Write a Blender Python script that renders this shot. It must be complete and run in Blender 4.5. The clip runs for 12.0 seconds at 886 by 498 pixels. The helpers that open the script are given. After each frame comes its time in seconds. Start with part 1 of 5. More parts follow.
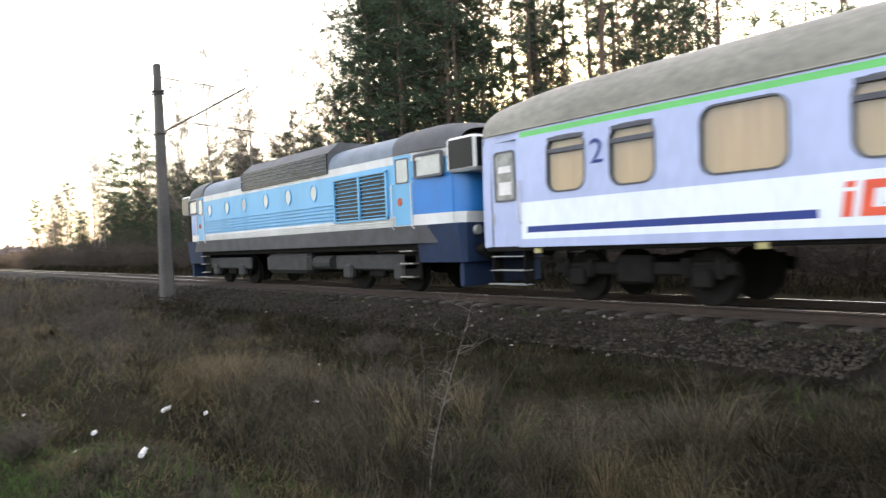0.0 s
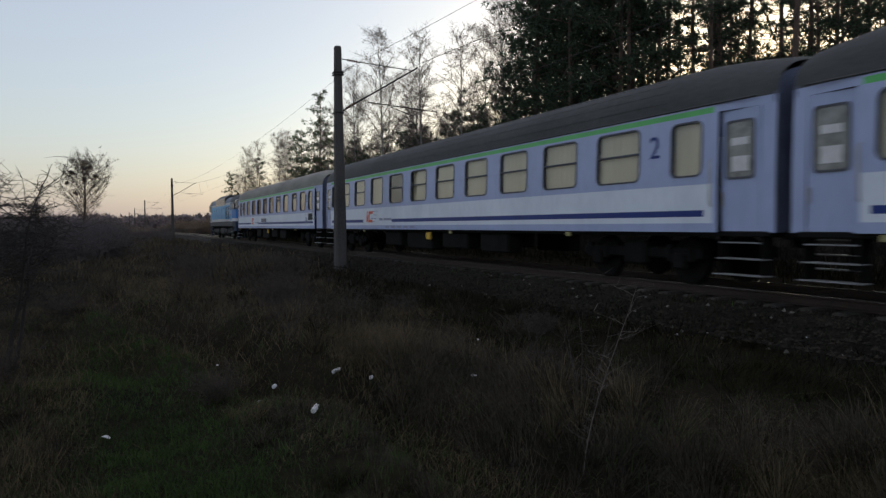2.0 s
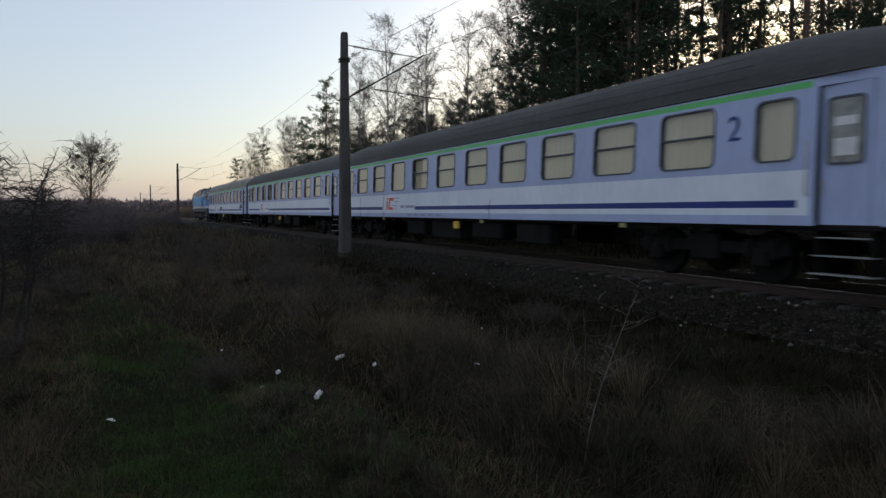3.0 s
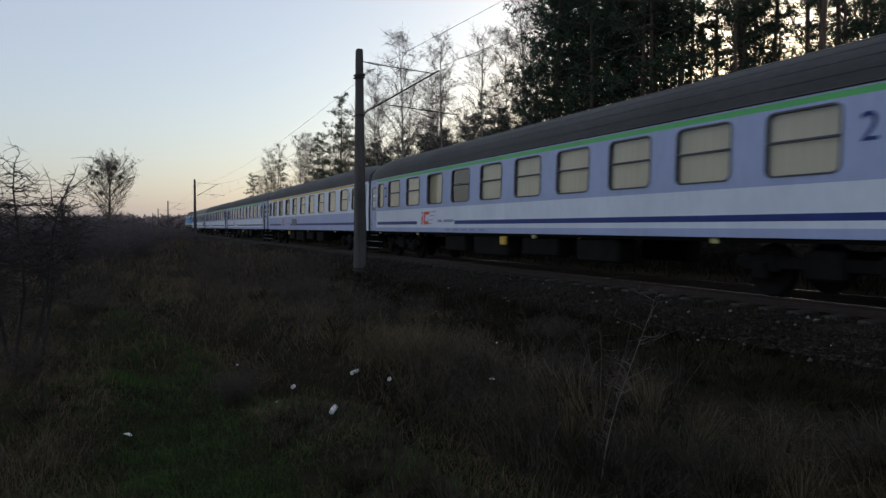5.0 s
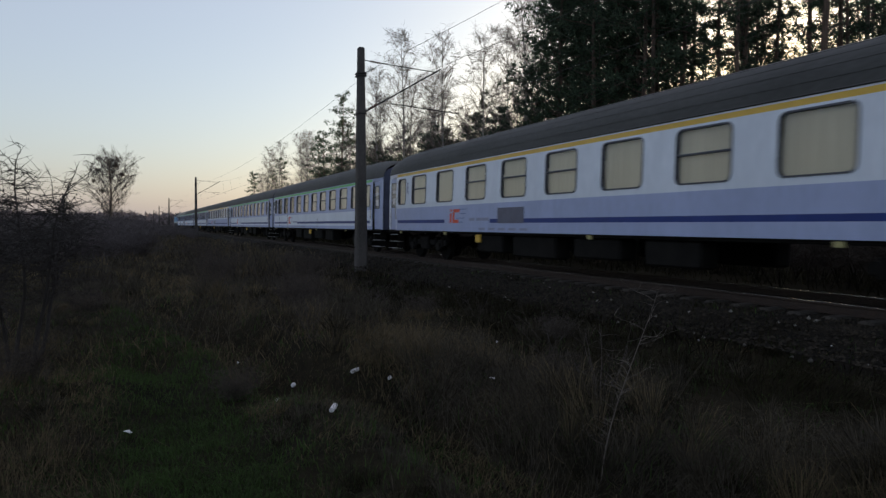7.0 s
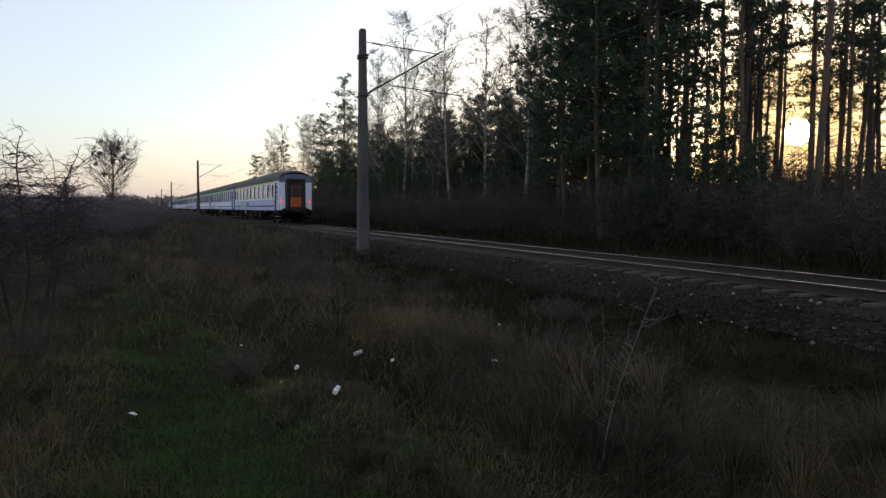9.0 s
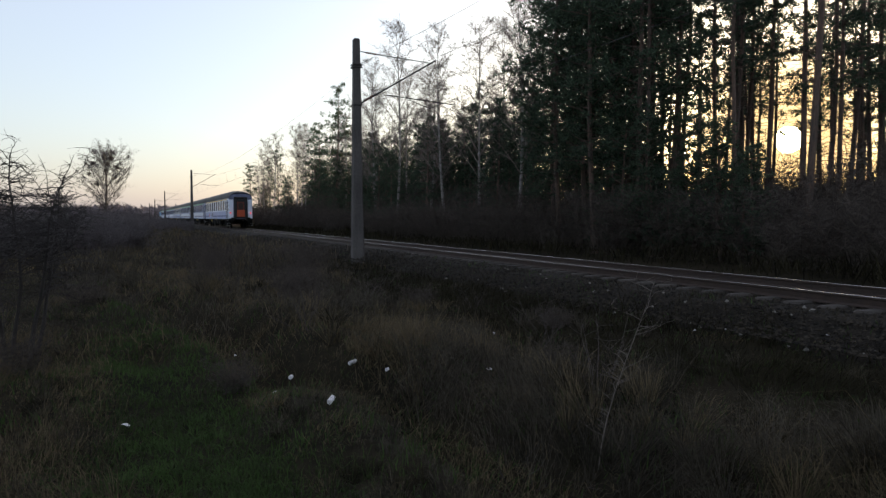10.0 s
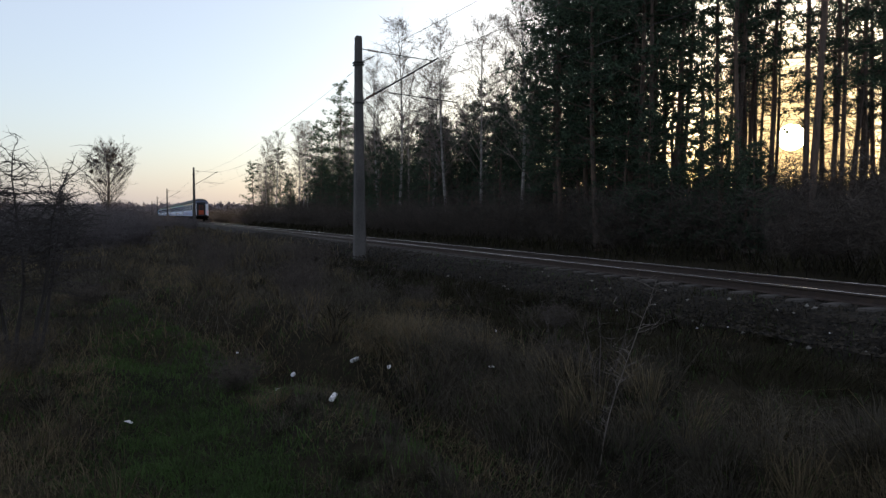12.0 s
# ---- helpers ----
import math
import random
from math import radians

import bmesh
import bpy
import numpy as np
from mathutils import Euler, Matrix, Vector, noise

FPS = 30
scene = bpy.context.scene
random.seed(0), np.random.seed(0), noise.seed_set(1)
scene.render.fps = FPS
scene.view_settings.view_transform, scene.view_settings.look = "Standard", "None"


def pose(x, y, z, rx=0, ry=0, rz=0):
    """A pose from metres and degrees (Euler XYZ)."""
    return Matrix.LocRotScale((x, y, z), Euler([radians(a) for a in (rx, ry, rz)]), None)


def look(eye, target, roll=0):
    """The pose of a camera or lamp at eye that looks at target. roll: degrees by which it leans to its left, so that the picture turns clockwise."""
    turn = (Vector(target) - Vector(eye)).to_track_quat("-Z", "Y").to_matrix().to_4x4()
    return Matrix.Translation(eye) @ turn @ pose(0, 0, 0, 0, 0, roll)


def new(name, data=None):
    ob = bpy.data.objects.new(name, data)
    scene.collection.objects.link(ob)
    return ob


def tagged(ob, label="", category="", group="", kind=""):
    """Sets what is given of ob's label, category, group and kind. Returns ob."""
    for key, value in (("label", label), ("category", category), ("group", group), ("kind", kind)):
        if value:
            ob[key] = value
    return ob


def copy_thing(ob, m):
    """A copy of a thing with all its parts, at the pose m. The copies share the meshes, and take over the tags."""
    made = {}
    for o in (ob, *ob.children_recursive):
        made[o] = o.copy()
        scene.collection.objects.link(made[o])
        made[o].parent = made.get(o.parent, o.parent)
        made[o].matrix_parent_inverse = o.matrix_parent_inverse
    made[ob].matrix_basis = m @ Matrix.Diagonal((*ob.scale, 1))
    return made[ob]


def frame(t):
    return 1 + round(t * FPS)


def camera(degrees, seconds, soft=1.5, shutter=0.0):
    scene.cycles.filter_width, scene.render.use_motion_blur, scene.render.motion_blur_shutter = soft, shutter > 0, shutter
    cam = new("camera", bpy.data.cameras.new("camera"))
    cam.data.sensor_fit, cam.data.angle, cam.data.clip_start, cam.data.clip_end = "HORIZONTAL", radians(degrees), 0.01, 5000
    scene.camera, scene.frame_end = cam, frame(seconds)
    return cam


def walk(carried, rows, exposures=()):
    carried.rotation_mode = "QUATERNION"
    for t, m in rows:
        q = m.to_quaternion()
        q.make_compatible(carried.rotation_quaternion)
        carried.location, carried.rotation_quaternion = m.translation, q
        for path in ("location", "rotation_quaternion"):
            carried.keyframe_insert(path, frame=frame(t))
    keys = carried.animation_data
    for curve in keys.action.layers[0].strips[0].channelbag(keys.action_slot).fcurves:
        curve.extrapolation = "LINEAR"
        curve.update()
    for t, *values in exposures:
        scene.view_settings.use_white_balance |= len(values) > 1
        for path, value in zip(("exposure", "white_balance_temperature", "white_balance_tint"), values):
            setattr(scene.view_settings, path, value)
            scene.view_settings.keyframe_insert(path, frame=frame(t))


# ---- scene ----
cam = camera(65.6, 12.0, soft=1.4, shutter=0.15)
EYE = (0.0, 0.0, 1.23)


def cam_pose(yaw, pitch, roll):
    return pose(*EYE) @ pose(0, 0, 0, 0, 0, yaw) @ pose(0, 0, 0, 90 + pitch) @ pose(0, 0, 0, 0, 0, -roll)


CAM_ROWS = [
    (0.0, -39.23, -0.67, 2.43), (0.1, -36.34, -0.80, 1.9), (0.2, -33.27, -1.00, 1.4), (0.3, -31.21, -1.00, 0.9),
    (0.4, -30.40, -1.15, 0.75), (0.5, -29.73, -1.42, 0.59), (1.0, -28.84, -1.20, 0.24), (1.5, -27.11, -1.51, 0.73),
    (2.0, -25.75, -2.09, 0.49), (2.5, -25.69, -3.47, -0.24), (3.0, -25.37, -3.06, -0.20), (3.5, -24.66, -2.67, -0.01),
    (5.5, -24.06, -1.74, -0.04), (6.0, -23.97, -1.70, -0.11), (6.5, -24.14, -1.82, -0.29), (8.5, -23.68, -2.73, -0.16),
    (9.0, -23.88, -3.37, -0.18), (9.5, -24.11, -2.91, -0.03), (10.0, -24.35, -2.65, 0.03), (10.5, -24.18, -2.48, 0.05),
    (11.0, -24.17, -2.61, -0.15), (11.5, -24.11, -2.74, -0.09), (12.0, -24.18, -2.84, 0.0)]
EXPOSURES = [(0.0, 3.62, 7500), (0.2, 2.95, 7300), (0.4, 2.3, 6800), (0.6, 1.82, 6700), (0.8, 1.35, 6800), (1.2, 1.25, 6700), (2.5, 1.36, 6450), (3.0, 1.38, 6350), (3.5, 1.53, 6350), (5.5, 1.23, 6300), (6.5, 1.25, 6300), (7.5, 1.25, 6300), (8.5, 1.5, 6400), (9.0, 1.76, 6500), (10.0, 1.7, 6350), (12.0, 1.6, 6200)]
walk(cam, [(t, cam_pose(y, p, r)) for t, y, p, r in CAM_ROWS],
     exposures=[(t, e, k, 4) for t, e, k in EXPOSURES])

# ---- light ----
SUN_AZ, SUN_EL = 50.9, 5.73
world = bpy.data.worlds.new("dusk_sky")
scene.world = world
world.use_nodes = True
wn = world.node_tree.nodes
sky = wn.new("ShaderNodeTexSky")
sky.sky_type = "NISHITA"
sky.sun_disc = False
sky.sun_elevation = radians(SUN_EL)
sky.sun_rotation = radians(SUN_AZ)
sky.air_density = 1.0
sky.dust_density = 2.5
sky.ozone_density = 2.4
wn["Background"].inputs["Strength"].default_value = 0.15
haze = wn.new("ShaderNodeMixRGB")
haze.inputs[0].default_value = 0.54
haze.inputs[2].default_value = (1.78, 1.60, 1.80, 1)
world.node_tree.links.new(sky.outputs[0], haze.inputs[1])

SUN_DIR = Vector((math.sin(radians(SUN_AZ)) * math.cos(radians(SUN_EL)), math.cos(radians(SUN_AZ)) * math.cos(radians(SUN_EL)), math.sin(radians(SUN_EL))))
# warm aureole of the low sun in the evening haze
wl = world.node_tree.links
sky_way, to_sun, near_sun, aureole = wn.new("ShaderNodeTexCoord"), wn.new("ShaderNodeVectorMath"), wn.new("ShaderNodeMapRange"), wn.new("ShaderNodeMixRGB")
to_sun.operation = "DOT_PRODUCT"
to_sun.inputs[1].default_value = SUN_DIR
near_sun.interpolation_type = "SMOOTHERSTEP"
near_sun.inputs["From Min"].default_value, near_sun.inputs["From Max"].default_value = math.cos(radians(9)), math.cos(radians(0.5))
near_sun.inputs["To Max"].default_value = 0.95
aureole.inputs[2].default_value = (3.7, 2.3, 1.0, 1)
wl.new(sky_way.outputs["Generated"], to_sun.inputs[0])
wl.new(to_sun.outputs["Value"], near_sun.inputs["Value"])
wl.new(near_sun.outputs[0], aureole.inputs[0])
wl.new(haze.outputs[0], aureole.inputs[1])
wl.new(aureole.outputs[0], wn["Background"].inputs["Color"])
sun_data = bpy.data.lights.new("sun", "SUN")
sun_data.energy, sun_data.angle, sun_data.color = 2.0, radians(0.53), (1.0, 0.72, 0.42)
sun = new("sun", sun_data)
sun.matrix_world = look(SUN_DIR * 100, (0, 0, 0))


# ---- materials ----
def mat(name, c1, c2=None, rough=0.7, metal=0.0, scale=4.0, fine=40.0, bump=0.0, spec=0.5, stretch=(1, 1, 1), island=0.0, random_ob=0.0, coat=0.0):
    """A principled material whose colour runs between c1 and c2 by noise at two scales."""
    m = bpy.data.materials.new(name)
    m.use_nodes = True
    nt = m.node_tree
    n, l = nt.nodes, nt.links
    bsdf = n["Principled BSDF"]
    c2 = c2 or tuple(c * 0.75 for c in c1)
    tc = n.new("ShaderNodeTexCoord")
    mp = n.new("ShaderNodeMapping")
    mp.inputs["Scale"].default_value = stretch
    l.new(tc.outputs["Object"], mp.inputs["Vector"])
    big, small = n.new("ShaderNodeTexNoise"), n.new("ShaderNodeTexNoise")
    big.inputs["Scale"].default_value, small.inputs["Scale"].default_value = scale, fine
    big.inputs["Detail"].default_value, small.inputs["Detail"].default_value = 4, 3
    for t in (big, small):
        l.new(mp.outputs[0], t.inputs["Vector"])
    mx = n.new("ShaderNodeMath")
    mx.operation = "MULTIPLY_ADD"
    mx.inputs[1].default_value = 0.45
    l.new(small.outputs["Fac"], mx.inputs[0])
    half = n.new("ShaderNodeMath")
    half.operation = "MULTIPLY"
    half.inputs[1].default_value = 0.55
    l.new(big.outputs["Fac"], half.inputs[0])
    l.new(half.outputs[0], mx.inputs[2])
    last = mx
    for amount, node, out in ((island, "ShaderNodeNewGeometry", "Random Per Island"), (random_ob, "ShaderNodeObjectInfo", "Random")):
        if amount:
            g = n.new(node)
            ad = n.new("ShaderNodeMath")
            ad.operation = "MULTIPLY_ADD"
            ad.inputs[1].default_value = amount
            l.new(g.outputs[out], ad.inputs[0])
            l.new(last.outputs[0], ad.inputs[2])
            sb = n.new("ShaderNodeMath")
            sb.operation = "SUBTRACT"
            sb.inputs[1].default_value = amount / 2
            l.new(ad.outputs[0], sb.inputs[0])
            last = sb
    ramp = n.new("ShaderNodeValToRGB")
    ramp.color_ramp.elements[0].position, ramp.color_ramp.elements[1].position = 0.36, 0.64
    ramp.color_ramp.elements[0].color, ramp.color_ramp.elements[1].color = (*c2, 1), (*c1, 1)
    l.new(last.outputs[0], ramp.inputs[0])
    l.new(ramp.outputs[0], bsdf.inputs["Base Color"])
    bsdf.inputs["Roughness"].default_value = rough
    bsdf.inputs["Metallic"].default_value = metal
    bsdf.inputs["Specular IOR Level"].default_value = spec
    bsdf.inputs["Coat Weight"].default_value = coat
    if bump:
        b = n.new("ShaderNodeBump")
        b.inputs["Strength"].default_value = bump
        b.inputs["Distance"].default_value = 0.02
        l.new(small.outputs["Fac"], b.inputs["Height"])
        l.new(b.outputs[0], bsdf.inputs["Normal"])
    return m


def see_through(m, share):
    """Lets part of the light pass through thin leaves and blades."""
    n, l = m.node_tree.nodes, m.node_tree.links
    bsdf, out, mix, thin = n["Principled BSDF"], n["Material Output"], n.new("ShaderNodeMixShader"), n.new("ShaderNodeBsdfTranslucent")
    mix.inputs[0].default_value = share
    l.new(bsdf.inputs["Base Color"].links[0].from_socket, thin.inputs["Color"])
    l.new(bsdf.outputs[0], mix.inputs[1])
    l.new(thin.outputs[0], mix.inputs[2])
    l.new(mix.outputs[0], out.inputs["Surface"])
    return m


def glow(name, colour, strength):
    m = bpy.data.materials.new(name)
    m.use_nodes = True
    b = m.node_tree.nodes["Principled BSDF"]
    b.inputs["Base Color"].default_value = (*colour, 1)
    b.inputs["Emission Color"].default_value = (*colour, 1)
    b.inputs["Emission Strength"].default_value = strength
    return m


def glass(name, tint, mirror):
    """A clear pane with a mirror share, stronger at a slant."""
    m = bpy.data.materials.new(name)
    m.use_nodes = True
    n, l = m.node_tree.nodes, m.node_tree.links
    n.remove(n["Principled BSDF"])
    tr, gl, mix, fr, ad = (n.new("ShaderNodeBsdfTransparent"), n.new("ShaderNodeBsdfGlossy"), n.new("ShaderNodeMixShader"), n.new("ShaderNodeFresnel"), n.new("ShaderNodeMath"))
    tr.inputs[0].default_value = (*tint, 1)
    gl.inputs["Roughness"].default_value = 0.03
    fr.inputs["IOR"].default_value = 1.42
    ad.inputs[1].default_value = mirror
    ad.use_clamp = True
    l.new(fr.outputs[0], ad.inputs[0])
    l.new(ad.outputs[0], mix.inputs[0])
    l.new(tr.outputs[0], mix.inputs[1])
    l.new(gl.outputs[0], mix.inputs[2])
    l.new(mix.outputs[0], n["Material Output"].inputs["Surface"])
    return m


LAV = mat("lavender_paint", (0.39, 0.45, 0.68), (0.33, 0.385, 0.58), 0.42, scale=1.2, fine=9, stretch=(1, 1, 0.35))
WHITE = mat("white_paint", (0.74, 0.79, 0.88), (0.63, 0.68, 0.77), 0.42, scale=1.2, fine=9, stretch=(1, 1, 0.35))
NAVY = mat("navy_paint", (0.02, 0.045, 0.22), (0.016, 0.034, 0.16), 0.45, scale=2, spec=0.3)
GREEN = mat("green_paint", (0.12, 0.52, 0.14), (0.10, 0.42, 0.12), 0.45, scale=2)
YELLOW = mat("yellow_paint", (0.72, 0.46, 0.06), (0.6, 0.38, 0.05), 0.45, scale=2)
RED = mat("red_paint", (0.72, 0.09, 0.04), (0.6, 0.07, 0.035), 0.45)
ORANGE = mat("orange_paint", (0.46, 0.075, 0.02), (0.34, 0.055, 0.016), 0.5)
ROOF = mat("grey_roof_paint", (0.054, 0.056, 0.055), (0.028, 0.030, 0.029), 0.7, scale=1.0, fine=14, bump=0.1, stretch=(1, 0.4, 1))
ROOF_PALE = mat("pale_roof_paint", (0.25, 0.24, 0.205), (0.15, 0.145, 0.125), 0.7, scale=0.9, fine=10, bump=0.1, stretch=(1, 0.5, 1))
UNDER = mat("sooty_underframe", (0.015, 0.014, 0.013), (0.007, 0.0065, 0.006), 0.9, scale=3, bump=0.3, spec=0.12)
RUBBER = mat("black_rubber", (0.025, 0.025, 0.025), (0.015, 0.015, 0.015), 0.75)
FRAME = mat("window_rubber", (0.085, 0.09, 0.11), (0.05, 0.052, 0.065), 0.6)
STEEL = mat("worn_steel", (0.5, 0.48, 0.46), (0.3, 0.28, 0.26), 0.35, metal=0.9)
RAIL_TOP = mat("polished_rail", (0.80, 0.78, 0.76), (0.66, 0.64, 0.62), 0.14, metal=1.0, scale=2, fine=20)
RUST = mat("rusty_steel", (0.04, 0.024, 0.016), (0.02, 0.013, 0.01), 0.85, scale=8, bump=0.3)
STEP = mat("galvanised_step", (0.34, 0.34, 0.34), (0.2, 0.2, 0.2), 0.5)
# Curtain colours include the warm sky reflection that belongs on the panes.
BLIND = mat("sky_tinted_curtain", (0.80, 0.72, 0.56), (0.68, 0.60, 0.45), 0.9, scale=0.6, fine=3, stretch=(1, 3, 0.2))
BLIND_WARM = mat("warm_sky_tinted_curtain", (0.62, 0.43, 0.25), (0.50, 0.34, 0.2), 0.9, scale=0.6, fine=3, stretch=(1, 3, 0.2))
# Shade of unlit compartments as a colour; also the coach's dark lower panel.
DARK_IN = mat("dark_panel_and_shade", (0.05, 0.05, 0.045), (0.03, 0.03, 0.03), 0.9)
PANE = glass("window_glass", (0.95, 0.95, 0.92), 0.06)
BLACK_GLASS = mat("black_glass", (0.012, 0.013, 0.015), (0.01, 0.01, 0.012), 0.1, spec=0.15)
BLUE = mat("sky_blue_paint", (0.13, 0.40, 0.66), (0.10, 0.33, 0.55), 0.4, scale=1.5, stretch=(1, 1, 0.4))
DEEP_BLUE = mat("strong_blue_paint", (0.01, 0.18, 0.54), (0.01, 0.145, 0.44), 0.35, scale=1.5)
DULL_BLUE = mat("dull_blue_paint", (0.016, 0.034, 0.082), (0.011, 0.02, 0.048), 0.6, scale=2, spec=0.25)
CREAM = mat("cream_paint", (0.66, 0.66, 0.66), (0.5, 0.5, 0.49), 0.5, scale=1.5, stretch=(1, 1, 0.4))
LOCO_GREY = mat("dirty_grey_paint", (0.06, 0.064, 0.072), (0.03, 0.03, 0.034), 0.65, scale=2, bump=0.1)
LOCO_ROOF = mat("loco_roof_grey", (0.16, 0.20, 0.26), (0.09, 0.11, 0.14), 0.55, scale=1.2)
CONCRETE = mat("weathered_concrete", (0.095, 0.086, 0.08), (0.045, 0.041, 0.039), 0.9, scale=1.5, fine=30, bump=0.4, stretch=(1, 1, 0.4))
WIRE = mat("tarnished_wire", (0.05, 0.045, 0.04), (0.03, 0.03, 0.03), 0.6, metal=0.5)
PORCELAIN = mat("brown_porcelain", (0.12, 0.06, 0.04), (0.08, 0.04, 0.03), 0.25)
SOIL = mat("damp_earth", (0.030, 0.025, 0.016), (0.011, 0.010, 0.007), 0.95, scale=0.7, fine=9, bump=0.8, spec=0.03)
BALLAST = mat("dark_ballast", (0.022, 0.018, 0.013), (0.009, 0.008, 0.006), 0.95, scale=3, fine=26, bump=1.0, spec=0.15)
STONE = mat("ballast_stone", (0.036, 0.030, 0.022), (0.010, 0.009, 0.007), 0.9, scale=2, fine=10, island=0.5, spec=0.15)
PALE_STONE = mat("pale_stone", (0.22, 0.205, 0.18), (0.11, 0.105, 0.09), 0.85, scale=8, fine=30)
DRY = see_through(mat("dry_grass", (0.165, 0.132, 0.078), (0.06, 0.051, 0.032), 0.9, scale=0.45, fine=3, island=0.35, spec=0.1), 0.38)
DEAD = see_through(mat("dead_weeds", (0.102, 0.089, 0.066), (0.033, 0.030, 0.024), 0.9, scale=0.45, fine=3, island=0.3, spec=0.1), 0.38)
# Also darkens grass past the track to imitate shade beneath the train.
BRAMBLE_SHADE = see_through(mat("dark_bramble_and_shade", (0.036, 0.032, 0.018), (0.011, 0.010, 0.007), 0.9, scale=0.6, fine=4, island=0.35, spec=0.05), 0.25)
TURF = see_through(mat("winter_turf", (0.062, 0.105, 0.03), (0.036, 0.052, 0.02), 0.9, scale=0.8, fine=4, island=0.3, spec=0.1), 0.38)
FIELD = mat("green_field", (0.05, 0.09, 0.03), (0.045, 0.06, 0.028), 0.95, scale=0.05, fine=1.0, bump=0.3, spec=0.03)
BARK_PINE = mat("pine_bark", (0.13, 0.085, 0.062), (0.05, 0.04, 0.034), 0.95, scale=2, fine=14, bump=0.6, stretch=(1, 1, 0.3))
BARK_BIRCH = mat("birch_bark", (0.28, 0.26, 0.24), (0.07, 0.06, 0.053), 0.85, scale=3, fine=12, bump=0.2, stretch=(0.6, 0.6, 2.0))
TWIG = mat("bare_twigs", (0.085, 0.068, 0.06), (0.045, 0.036, 0.033), 0.9, scale=3)
BIRCH_TWIG = mat("birch_twigs", (0.20, 0.16, 0.14), (0.11, 0.085, 0.075), 0.9, scale=3)
PALE_TWIG = mat("weathered_twigs", (0.17, 0.145, 0.125), (0.09, 0.075, 0.065), 0.85, scale=6)
NEEDLE = see_through(mat("pine_needles", (0.072, 0.102, 0.062), (0.036, 0.052, 0.036), 0.8, scale=0.7, fine=4, island=0.4, spec=0.2), 0.42)
SHRUB = see_through(mat("shrub_twigs", (0.115, 0.098, 0.084), (0.055, 0.047, 0.041), 0.95, scale=0.8, island=0.4, spec=0.1), 0.35)
BUSH_TWIG = mat("dark_bush_twigs", (0.032, 0.026, 0.023), (0.018, 0.015, 0.013), 0.85, scale=5)
# The far woods carry their haze as a pale base colour.
FAR_WOOD = mat("hazed_distant_wood", (0.26, 0.215, 0.215), (0.17, 0.145, 0.15), 1.0, scale=0.2, fine=2, island=0.4, spec=0.0)
LITTER = mat("white_litter", (0.75, 0.74, 0.75), (0.6, 0.58, 0.58), 0.6, scale=8)
TAIL_RED = glow("tail_lamp_red", (0.9, 0.03, 0.03), 0.7)
HEAD = mat("head_lamp_lens", (0.35, 0.34, 0.32), (0.2, 0.2, 0.19), 0.1)
SUN_FACE = glow("sun_face", (1.0, 0.80, 0.42), 40.0)


